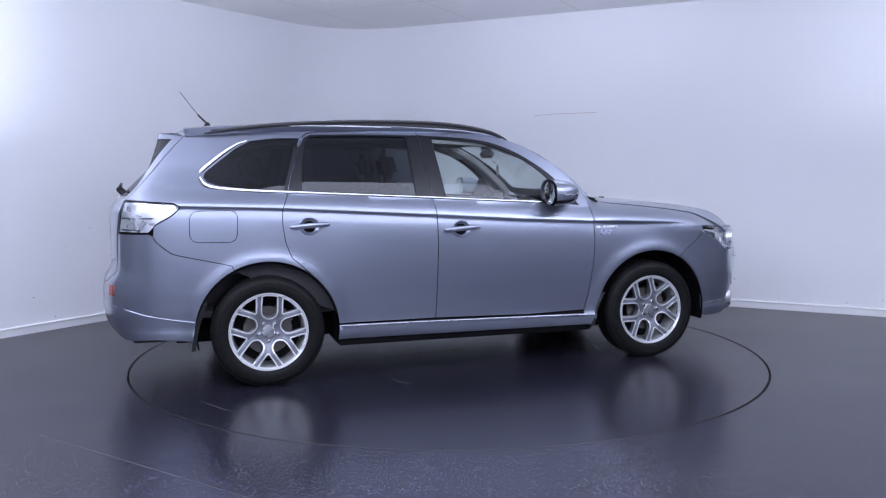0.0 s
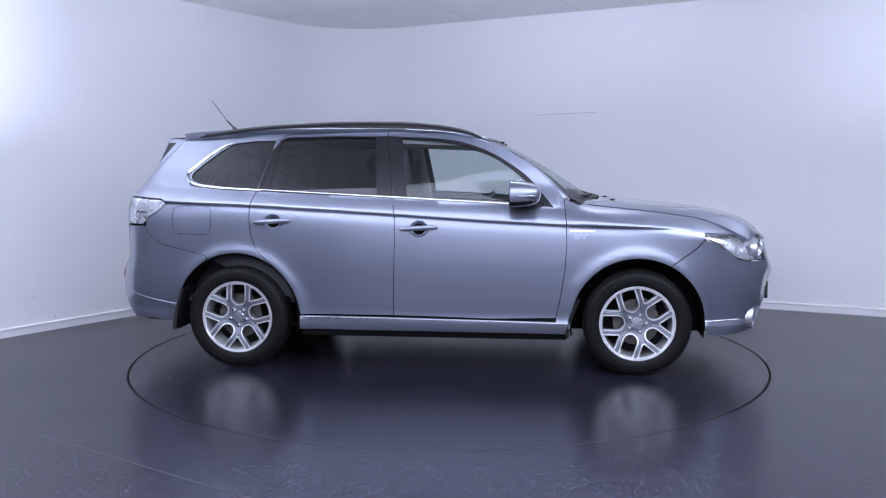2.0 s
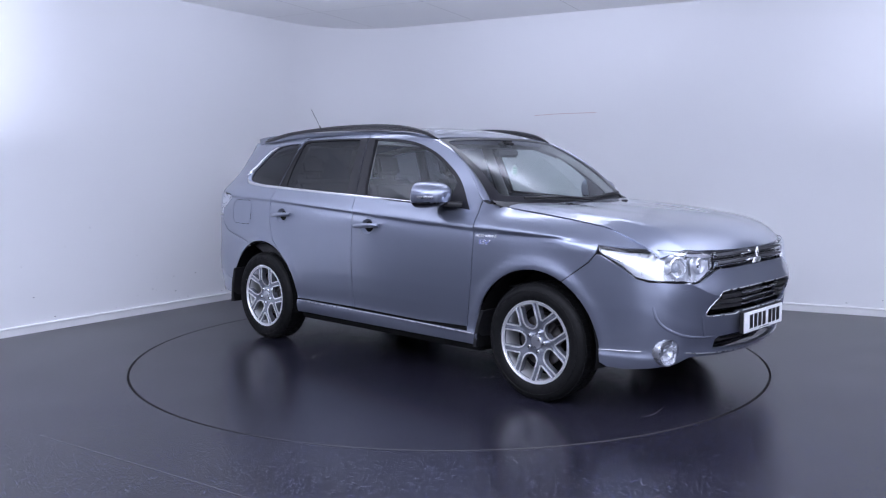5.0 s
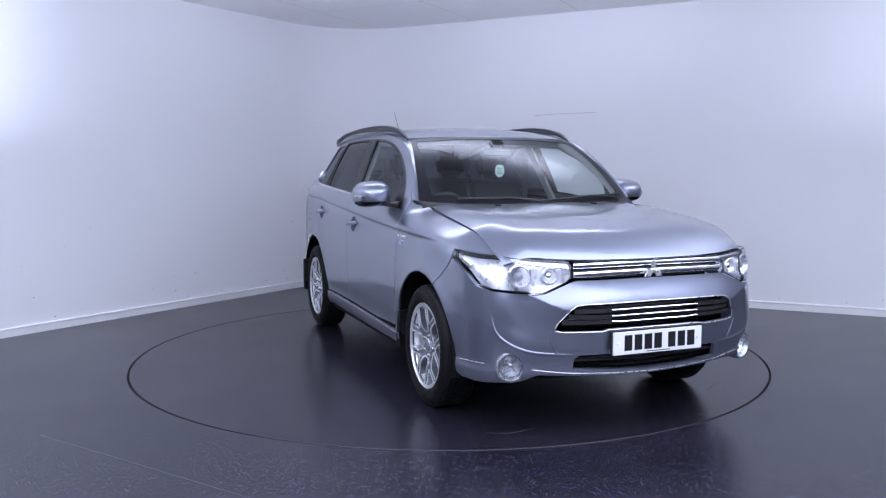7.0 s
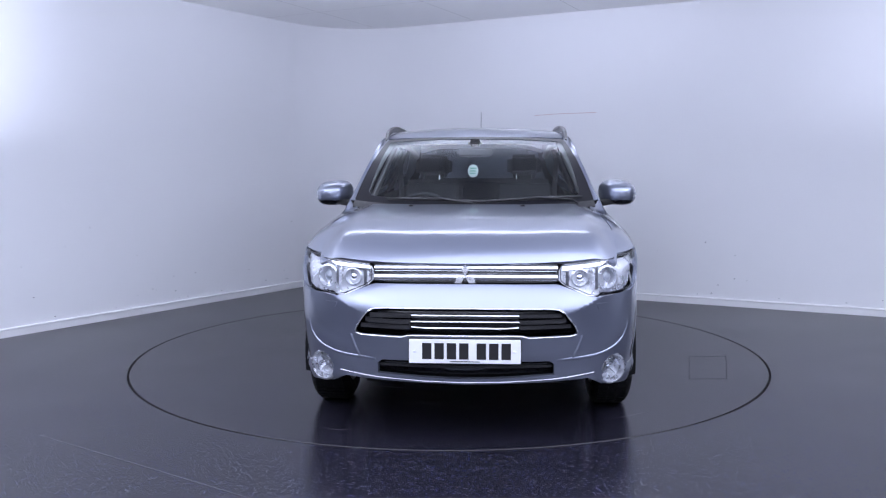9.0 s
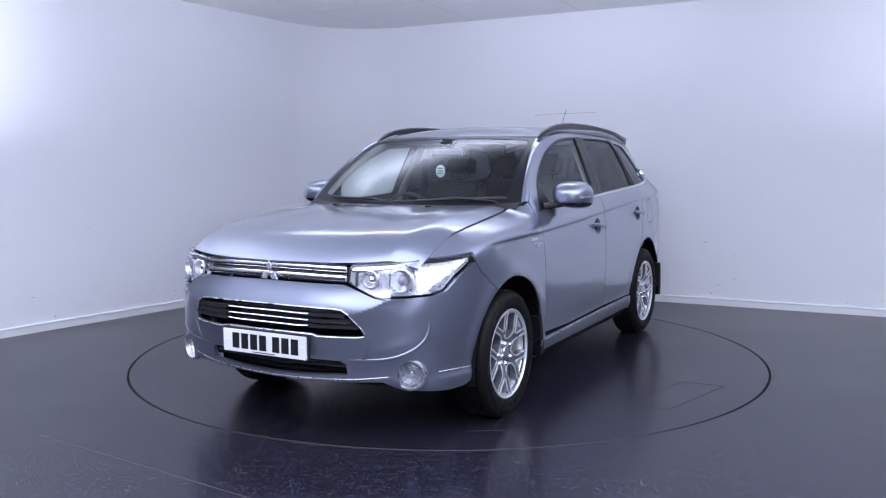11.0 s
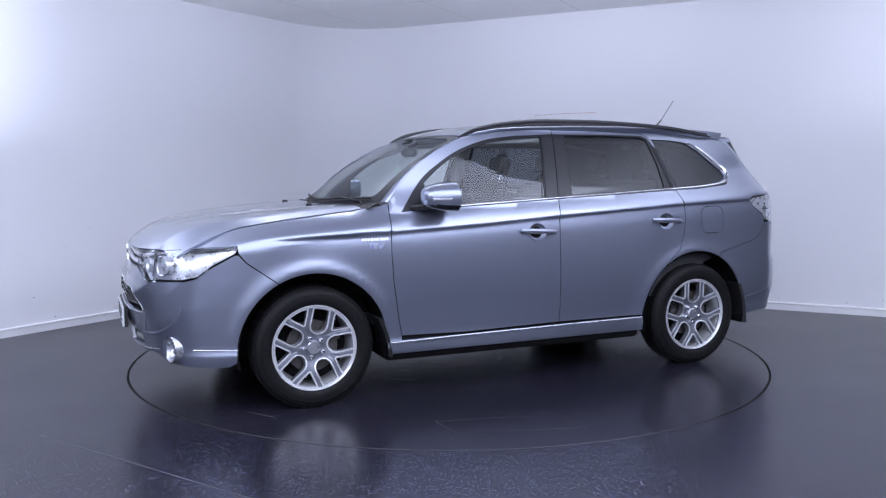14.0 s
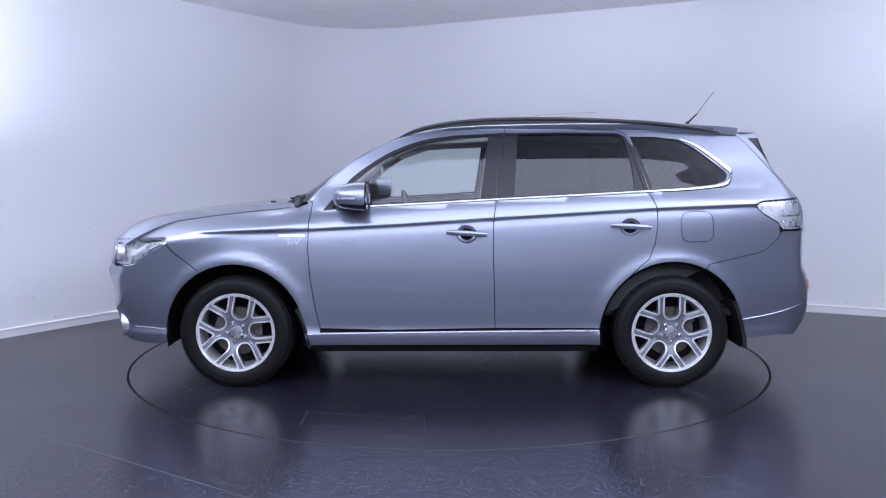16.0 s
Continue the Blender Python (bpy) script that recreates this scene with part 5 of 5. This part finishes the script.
        lathe(bm, [(0.080, -0.06), (0.080, 0.004), (0.076, 0.014), (0.068, 0.016), (0.060, 0.004), (0.054, -0.014), (0.052, -0.02)], m, 40)
        f = part("fog_lamp", bm, SILVER, CAR, "round fog lamp in a silver bezel")
        bm = bmesh.new()
        lathe(bm, [(0.054, -0.010), (0.044, -0.002), (0.022, 0.003), (0.0005, 0.004)], m, 28)
        part("fog_lens", bm, LENS, f, "clear fog lens")
        bm = bmesh.new()
        lathe(bm, [(0.054, -0.012), (0.046, -0.024), (0.030, -0.040), (0.014, -0.046), (0.0005, -0.047)], m, 28)
        rf = part("fog_reflector", bm, LAMP, f)
        bm = bmesh.new()
        lathe(bm, [(0.013, -0.044), (0.013, -0.018), (0.008, -0.013), (0.0005, -0.012)], m, 16)
        for k in range(4):
            box(bm, 0.012, 0.050, -0.0018, 0.0018, -0.040, -0.016, m @ Matrix.Rotation(math.pi / 4 + k * math.pi / 2, 4, "Z"))
        part("fog_bulb_shield", bm, SILVER, rf)
    # number plate with plain bars
    pm = pose(2.312, 0, 0.493, 90, 0, 90)
    bm = bmesh.new()
    box(bm, -0.262, 0.262, -0.057, 0.057, -0.012, 0.0, pm)
    plate = part("number_plate", bm, PLATE, CAR, "white number plate with dark bars", bevel=0.002)
    bm = bmesh.new()
    box(bm, -0.266, 0.266, -0.061, 0.061, -0.030, -0.006, pm)
    part("plate_holder", bm, BLACK, plate, bevel=0.004)
    for x in (-0.178, -0.120, -0.062, -0.004, 0.078, 0.136, 0.194):
        bm = bmesh.new()
        box(bm, x - 0.022, x + 0.022, -0.037, 0.040, -0.001, 0.0012, pm)
        part("plate_bar", bm, INK, plate, smooth=False)
    bm = bmesh.new()
    box(bm, -0.07, 0.07, -0.050, -0.046, -0.001, 0.0008, pm)
    part("plate_bar", bm, INK, plate, smooth=False)
    for x in (-0.235, 0.235):
        bm = bmesh.new()
        lathe(bm, [(0.007, 0.0), (0.006, 0.004), (0.0005, 0.005)], pm @ pose(x, 0, 0), 10)
        part("plate_screw", bm, PLATE, plate)


# ---------------------------------------------------------------- wheels
def rim_point(r, a):
    return (r * math.cos(a), r * math.sin(a))


def wheel():
    """A wheel whose axle is z, outer face up: tyre, five forked spokes, hub, nuts, brake disc."""
    w = new("wheel")
    w.parent = CAR
    tagged(w, "five fork-spoke alloy wheel with a black tyre")
    bm = bmesh.new()
    prof = [(0.232, 0.075), (0.242, 0.093), (0.262, 0.104), (0.290, 0.107), (0.318, 0.100), (0.334, 0.088), (0.342, 0.070), (0.345, 0.045), (0.345, -0.045), (0.342, -0.070), (0.334, -0.088), (0.300, -0.107), (0.26, -0.102), (0.232, -0.075)]
    lathe(bm, prof, Matrix(), 72)
    bmesh.ops.recalc_face_normals(bm, faces=bm.faces)
    ty = part("tyre", bm, RUBBER, w)
    # tread blocks along the shoulder
    bm = bmesh.new()
    for k in range(64):
        a = 2 * math.pi * k / 64
        for z0, z1 in ((0.030, 0.074), (-0.074, -0.030), (-0.022, 0.022)):
            m = Matrix.Rotation(a + (0.03 if z0 > 0 else 0), 4, "Z")
            vs = box(bm, 0.341, 0.3468, -0.0135, 0.0135, z0, z1, m)
    part("tread", bm, RUBBER, ty, smooth=False)
    # raised letters ring as a fine rib
    bm = bmesh.new()
    lathe(bm, [(0.300, 0.1050), (0.302, 0.1072), (0.304, 0.1050)], Matrix(), 64)
    part("sidewall_rib", bm, RUBBER, ty)
    # rim barrel and lip
    bm = bmesh.new()
    lathe(bm, [(0.246, 0.090), (0.2435, 0.097), (0.238, 0.097), (0.230, 0.088), (0.222, 0.070), (0.212, 0.02), (0.210, -0.09), (0.236, -0.095)], Matrix(), 72)
    bmesh.ops.recalc_face_normals(bm, faces=bm.faces)
    rim = part("rim", bm, ALLOY, w, "machined alloy rim")
    # face: a disc with ten openings
    holes = []
    for k in range(5):
        c = 2 * math.pi * k / 5 + math.pi / 2
        # wide opening between two forks, round at its foot
        u = []
        for r, h in ((0.222, 0.195), (0.19, 0.230), (0.155, 0.290), (0.130, 0.345), (0.110, 0.350), (0.096, 0.28)):
            u.append((r, h))
        left = [rim_point(r, c + h) for r, h in u]
        right = [rim_point(r, c - h) for r, h in u[::-1]]
        foot = [rim_point(0.086, c + 0.15), rim_point(0.083, c), rim_point(0.086, c - 0.15)]
        top = [rim_point(0.2235, c - 0.19 + 0.38 * q / 6) for q in range(1, 6)]
        holes.append(left + foot + right + top)
        # narrow opening inside each fork
        d = c + math.pi / 5
        lf = [rim_point(0.222, d + 0.235), rim_point(0.19, d + 0.175), rim_point(0.162, d + 0.085), rim_point(0.146, d + 0.02)]
        rf = [rim_point(0.146, d - 0.02), rim_point(0.162, d - 0.085), rim_point(0.19, d - 0.175), rim_point(0.222, d - 0.235)]
        tp = [rim_point(0.2235, d - 0.235 + 0.47 * q / 8) for q in range(1, 8)]
        holes.append(lf + rf + tp)
    disc = [rim_point(0.236, 2 * math.pi * k / 90) for k in range(90)]

    def face(a, b):
        r = np.hypot(a, b)
        return np.stack([a, b, 0.083 - 0.020 * ramp(0.16, 0.05, r) + 0.004 * ramp(0.2, 0.235, r)], 1)

    def flat(name, outline, hs, mat, off, lip, owner):
        ob = patch(name, outline, lambda a, b: face(a, b) + np.array((0, 0, 10.0)), mat, owner, holes=hs, step=0.014, lip=lip, off=off)
        for v in ob.data.vertices:
            v.co.z -= 10.0
        return ob

    flat("spoke_web", disc, holes, ALLOY_MID, 0.0, 0.035, rim)
    for h in holes:
        flat("machined_edge", shrink(h, -0.0095), [shrink(h, -0.0005)], ALLOY, 0.0045, 0.005, rim)
    flat("machined_ring", disc, [[rim_point(0.2285, 2 * math.pi * k / 90) for k in range(90)]], ALLOY, 0.005, 0.006, rim)
    # raised rib along the middle of each arm
    for k in range(5):
        d = 2 * math.pi * k / 5 + math.pi / 2 + math.pi / 5
        for sgn in (1, -1):
            bm = bmesh.new()
            pts = [rim_point(0.098, d + sgn * 0.12), rim_point(0.125, d + sgn * 0.14), rim_point(0.155, d + sgn * 0.215), rim_point(0.19, d + sgn * 0.29), rim_point(0.218, d + sgn * 0.335)]
            pts = [Vector((x, y, float(face(np.array([x]), np.array([y]))[0, 2]) + 0.0005)) for x, y in pts]
            sweep(bm, pts, oval(0.006, 0.0016, 6))
            part("spoke_rib", bm, ALLOY_MID, rim)
    bm = bmesh.new()
    lathe(bm, [(0.040, 0.060), (0.039, 0.073), (0.034, 0.078), (0.0005, 0.081)], Matrix(), 32)
    cap = part("hub_cap", bm, SILVER, w, "silver hub cap")
    for k in range(5):
        a = 2 * math.pi * k / 5 + math.pi / 2 + math.pi / 5 
        bm = bmesh.new()
        lathe(bm, [(0.0145, 0.058), (0.0135, 0.080), (0.009, 0.085), (0.0005, 0.086)], pose(0.057 * math.cos(a), 0.057 * math.sin(a), 0), 6)
        part("wheel_nut", bm, CHROME, w)
    bm = bmesh.new()
    lathe(bm, [(0.150, 0.0), (0.150, 0.022), (0.085, 0.022), (0.075, 0.040), (0.0005, 0.040)], Matrix(), 40)
    dk = part("brake_disc", bm, DISC_METAL, w)
    bm = bmesh.new()
    lathe(bm, [(0.208, -0.03), (0.0005, -0.035)], Matrix(), 40)
    part("brake_shield", bm, DARK, dk)
    bm = bmesh.new()
    for k in range(9):
        a = 0.5 + k * 0.09
        box(bm, 0.09, 0.165, -0.012, 0.012, -0.01, 0.05, Matrix.Rotation(a, 4, "Z"))
    part("brake_caliper", bm, DISC_METAL, w)
    return w


def wheels():
    w = wheel()
    spots = [(1.335, 1, math.pi - 0.21), (1.335, -1, 0.30), (-1.335, 1, math.pi), (-1.335, -1, -0.05)]
    for i, (x, sg, a) in enumerate(spots):
        m = pose(x, sg * 0.785, 0.3455) @ (pose(0, 0, 0, -90, 0, 0) if sg > 0 else pose(0, 0, 0, 90, 0, 0)) @ Matrix.Rotation(a, 4, "Z")
        if i == 0:
            w.matrix_basis = m
        else:
            copy_thing(w, m)


def underbody():
    # wheel-house liners
    for wx in (1.335, -1.335):
        for sg in (1, -1):
            bm = bmesh.new()
            rows = []
            for k in range(21):
                a = radians(-12 + 204 * k / 20)
                rows.append([bm.verts.new((wx + r * math.cos(a), sg * y, 0.345 + r * math.sin(a))) for r, y in ((0.424, 0.885), (0.432, 0.84), (0.44, 0.55), (0.02, 0.55))])
            for p, q in zip(rows, rows[1:]):
                for k in range(3):
                    bm.faces.new((p[k], p[k + 1], q[k + 1], q[k]))
            part("wheel_liner", bm, DARK, CAR)
    bm = bmesh.new()
    for x0, x1, y, z0, z1 in ((-0.90, 0.90, 0.84, 0.22, 0.40), (-1.9, 1.9, 0.54, 0.24, 0.60), (1.80, 2.06, 0.52, 0.28, 0.5), (-2.08, -1.82, 0.62, 0.32, 0.6), (-0.88, 0.88, 0.80, 0.40, 0.43)):
        box(bm, x0, x1, -y, y, z0, z1)
    part("underbody", bm, DARK, CAR, bevel=0.02)
    # skin behind the shut lines
    for sg in (1, -1):
        back = sides([(0.90, 1.10), (0.4, 1.09), (-1.0, 1.15), (-1.6, 1.18), (-1.95, 1.10), (-1.95, 0.80), (-1.80, 0.78)]) + sides(arch(-1.335, 110, 10, r=0.46, n=10)) + sides([(-0.85, 0.30), (0.85, 0.30)]) + sides(arch(1.335, 170, 66, r=0.46, n=10)) + sides([(1.66, 0.88), (1.62, 0.95), (1.1, 1.0)])
        patch("inner_shell", back, SIDE(sg), DARK, CAR, step=0.08, lip=0, off=-0.018)
        # mud flaps
        for x0, z0, dx in ((0.962, 0.49, -0.072), (-1.70, 0.54, -0.075)):
            bm = bmesh.new()
            rows = []
            for k in range(9):
                t = k / 8
                z = z0 + (0.255 - z0) * t
                x = x0 + dx * t - 0.012 * math.sin(math.pi * t)
                yo = 0.908 - 0.015 * t
                rows.append([bm.verts.new((x + e, sg * y, z)) for e, y in ((0.004, 0.66 + 0.05 * (1 - t)), (0.004, yo - 0.01), (-0.012, yo), (-0.020, yo - 0.01), (-0.004, 0.66 + 0.05 * (1 - t)))])
            for p, q in zip(rows, rows[1:]):
                for k in range(5):
                    bm.faces.new((p[k], p[(k + 1) % 5], q[(k + 1) % 5], q[k]))
            bm.faces.new(rows[0]), bm.faces.new(rows[-1][::-1])
            bmesh.ops.recalc_face_normals(bm, faces=bm.faces)
            part("mud_flap", bm, BLACK, CAR, "black rubber mud flap")


def mirrors():
    for sg in (1, -1):
        bm = bmesh.new()
        # shell: flattened rounded egg, wide in y, flat at the back
        rows = []
        nl = 14
        for i in range(nl + 1):
            t = i / nl
            a = t * math.pi * 0.5
            x = 0.195 * math.sin(a)          # forwards from the glass
            k = max(math.cos(a) ** 0.62, 0.02)
            rows.append([bm.verts.new((x, 0.120 * k * math.copysign(abs(math.cos(u)) ** 0.72, math.cos(u)), 0.088 * k * math.copysign(abs(math.sin(u)) ** 0.78, math.sin(u)) * (1.0 if math.sin(u) > 0 else 0.92))) for u in np.linspace(0, 2 * math.pi, 33)[:-1]])
        for p, q in zip(rows, rows[1:]):
            for k in range(32):
                bm.faces.new((p[k], p[(k + 1) % 32], q[(k + 1) % 32], q[k]))
        bm.faces.new(rows[-1])
        for v in bm.verts:
            v.co.z += 0.02 * v.co.y / 0.1 * -0.3
            v.co = Vector((v.co.x - 0.25 * abs(min(v.co.y, 0)) * 0.4, v.co.y, v.co.z))
        bmesh.ops.recalc_face_normals(bm, faces=bm.faces)
        for f in bm.faces:
            f.material_index = 1 if f.calc_center_median().z < -0.042 else 0
        for v in bm.verts:
            v.co = Vector((0.515 + v.co.x, sg * (0.945 + v.co.y), 1.182 + v.co.z))
        bmesh.ops.recalc_face_normals(bm, faces=bm.faces)
        mr = part("door_mirror", bm, [PAINT, GLOSS_BLACK], CAR, "painted door mirror with a black underside")
        bm = bmesh.new()
        sweep(bm, [Vector((0.61, sg * 0.90, 1.132)), Vector((0.655, sg * 0.85, 1.126)), Vector((0.70, sg * 0.80, 1.120))], oval(0.045, 0.020, 12, 3))
        part("mirror_foot", bm, BLACK, mr)
        bm = bmesh.new()
        pts = [Vector((0.515 + 0.195 * math.sin(a) * 0.985 + 0.006, sg * (0.945 + 0.120 * math.cos(a) ** 0.62 * 1.0), 1.172)) for a in np.linspace(0.25, 0.95, 8)]
        sweep(bm, pts, oval(0.004, 0.008, 8))
        part("indicator", bm, SILVER, mr)
        bm = bmesh.new()
        lathe(bm, [(0.0005, 0.0), (0.92, 0.0), (0.95, 0.02)], Matrix.Translation((0.512, sg * 0.945, 1.182)) @ pose(0, 0, 0, 0, -90, 0) @ Matrix.Diagonal((0.082, 0.100, 0.1, 1)), 28)
        part("mirror_glass", bm, CHROME, mr)


# ---------------------------------------------------------------- cabin
def soft_box(bm, x0, x1, y0, y1, z0, z1, m=None, r=0.04):
    vs = box(bm, x0, x1, y0, y1, z0, z1)
    es = list({e for v in vs for e in v.link_edges})
    out = bmesh.ops.bevel(bm, geom=es, offset=r, segments=3, affect="EDGES")
    if m is not None:
        for v in {v for f in out["faces"] for v in f.verts} | {v for v in vs if v.is_valid}:
            v.co = m @ v.co


def seat(x, y, wide=0.50, head=((0.0),)):
    s = new("seat")
    s.parent = CAR
    s.location = (x, y, 0)
    bm = bmesh.new()
    soft_box(bm, -0.25, 0.27, -wide / 2, wide / 2, 0.60, 0.76, r=0.05)
    part("cushion", bm, CLOTH, s)
    m = Matrix.Translation((-0.24, 0, 0.70)) @ pose(0, 0, 0, 0, -17, 0)
    bm = bmesh.new()
    soft_box(bm, -0.06, 0.07, -wide / 2 + 0.01, wide / 2 - 0.01, 0.0, 0.58, m, 0.05)
    part("backrest", bm, CLOTH, s)
    for h in head:
        bm = bmesh.new()
        soft_box(bm, -0.045, 0.045, h - 0.13, h + 0.13, 0.60, 0.79, m, 0.043)
        hr = part("headrest", bm, CLOTH, s)
        for dy in (-0.06, 0.06):
            bm = bmesh.new()
            sweep(bm, [m @ Vector((0, h + dy, 0.56)), m @ Vector((0, h + dy, 0.64))], oval(0.006, 0.006, 8), up=Vector((1, 0, 0)))
            part("headrest_post", bm, CHROME, hr)
    return s


def cabin():
    seat(-0.02, -0.36)
    seat(-0.02, 0.36)
    seat(-0.92, 0.0, 1.22, (-0.38, 0.38))
    bm = bmesh.new()
    sec = [(0.40, 0.60), (0.42, 0.86), (0.50, 0.98), (0.66, 1.045), (0.95, 1.085), (1.03, 1.07), (1.0, 0.60)]
    rows = [[bm.verts.new((x + (0.03 if abs(y) < 0.2 else 0), y, z)) for x, z in sec] for y in (-0.70, -0.45, -0.2, 0.0, 0.2, 0.45, 0.70)]
    for p, q in zip(rows, rows[1:]):
        for k in range(len(sec)):
            bm.faces.new((p[k], p[(k + 1) % len(sec)], q[(k + 1) % len(sec)], q[k]))
    bm.faces.new(rows[0]), bm.faces.new(rows[-1][::-1])
    bmesh.ops.recalc_face_normals(bm, faces=bm.faces)
    part("dashboard", bm, DASH, CAR, bevel=0.015)
    # binnacle hood and steering wheel, on the right
    bm = bmesh.new()
    soft_box(bm, 0.44, 0.70, -0.52, -0.20, 1.0, 1.10, r=0.035)
    part("binnacle", bm, DASH, CAR)
    m = Matrix.Translation((0.30, -0.36, 1.005)) @ pose(0, 0, 0, 0, -66, 0)
    bm = bmesh.new()
    lathe(bm, [(0.185 + 0.016 * math.cos(t), 0.016 * math.sin(t)) for t in np.linspace(0, 2 * math.pi, 11)[:-1]], m, 40, closed=True)
    sw = part("steering_wheel", bm, DASH, CAR)
    bm = bmesh.new()
    lathe(bm, [(0.0005, 0.03), (0.05, 0.028), (0.065, 0.01), (0.06, -0.04)], m, 24)
    for a in (0.0, math.pi, -math.pi / 2):
        box(bm, 0.05, 0.18, -0.018, 0.018, -0.01, 0.012, m @ Matrix.Rotation(a + math.pi / 2, 4, "Z"))
    part("wheel_hub", bm, DASH, sw)
    # inner mirror, sun visors, pillars' lining
    bm = bmesh.new()
    soft_box(bm, 0.40, 0.435, -0.125, 0.125, 1.425, 1.485, r=0.015)
    im = part("inner_mirror", bm, MIRROR_BACK, CAR)
    bm = bmesh.new()
    soft_box(bm, 0.36, 0.46, -0.05, 0.05, 1.49, 1.545, r=0.02)
    part("sensor_box", bm, BLACK, im)
    for sg in (1, -1):
        bm = bmesh.new()
        soft_box(bm, 0.14, 0.30, min(sg * 0.13, sg * 0.50), max(sg * 0.13, sg * 0.50), 1.515, 1.535, r=0.008)
        part("sun_visor", bm, LINING, CAR)
        bm = bmesh.new()
        pts = [Vector(ws_point(0.955, v)) * 1.0 for v in np.linspace(0.02, 0.99, 12)]
        pts = [Vector((p.x - 0.035, sg * p.y, p.z - 0.02)) for p in pts]
        sweep(bm, pts, oval(0.022, 0.03, 8))
        part("pillar_lining", bm, LINING, CAR)
        for (xa, za), (xb, zb), wd in (((-0.25, 1.12), (-0.31, 1.56), 0.05), ((-1.15, 1.17), (-1.09, 1.54), 0.05)):
            bm = bmesh.new()
            pa, pb = on(SIDE(sg), at_x(xa, za), za, -0.045)[0], on(SIDE(sg), at_x(xb, zb), zb, -0.045)[0]
            sweep(bm, [pa, pb], oval(0.022, wd, 10), up=Vector((1, 0, 0)))
            part("pillar_lining", bm, LINING if xa > -1 else DASH, CAR)
        bm = bmesh.new()
        line = [(0.42, 1.46), (0.2, 1.535), (-0.2, 1.565), (-0.8, 1.565), (-1.2, 1.545), (-1.6, 1.48)]
        sweep(bm, [on(SIDE(sg), at_x(x, z), z, -0.05)[0] for x, z in line], oval(0.03, 0.025, 8))
        part("roof_side_lining", bm, LINING, CAR)
        # belt strap
        bm = bmesh.new()
        pa, pb = Vector((-0.30, sg * 0.60, 1.42)), Vector((-0.26, sg * 0.56, 0.70))
        sweep(bm, [pa, pa.lerp(pb, 0.5), pb], [(-0.024, -0.002), (0.024, -0.002), (0.024, 0.002), (-0.024, 0.002)])
        part("belt_strap", bm, CLOTH, CAR)
    bm = bmesh.new()
    box(bm, -2.0, 0.95, -0.74, 0.74, 0.43, 0.47)
    part("cabin_floor", bm, CLOTH, CAR, smooth=False)
    bm = bmesh.new()
    soft_box(bm, 0.0, 0.5, -0.11, 0.11, 0.47, 0.82, r=0.03)
    part("centre_console", bm, DASH, CAR)
    bm = bmesh.new()
    soft_box(bm, -1.95, -1.25, -0.60, 0.60, 0.47, 1.02, r=0.03)
    part("boot_cover", bm, CLOTH, CAR)


for side in (1, -1):
    side_panels(side)
top_panels()
tail_panels()
nose_panels()
wheels()
underbody()
mirrors()
cabin()


# ---------------------------------------------------------------- what moves: the turntable and the car on it
def motions():
    rows_table, rows_car = [], []
    for k in range(33):
        t = k * 0.5
        a = radians(turn(t))
        x = CX + math.cos(a) * OFF_X - math.sin(a) * OFF_Y
        y = CY + math.sin(a) * OFF_X + math.cos(a) * OFF_Y
        rows_table.append((t, pose(CX, CY, 0, 0, 0, turn(t))))
        rows_car.append((t, pose(x, y, 0, 0, 0, turn(t))))
    walk(TABLE, rows_table)
    walk(CAR, rows_car)


motions()
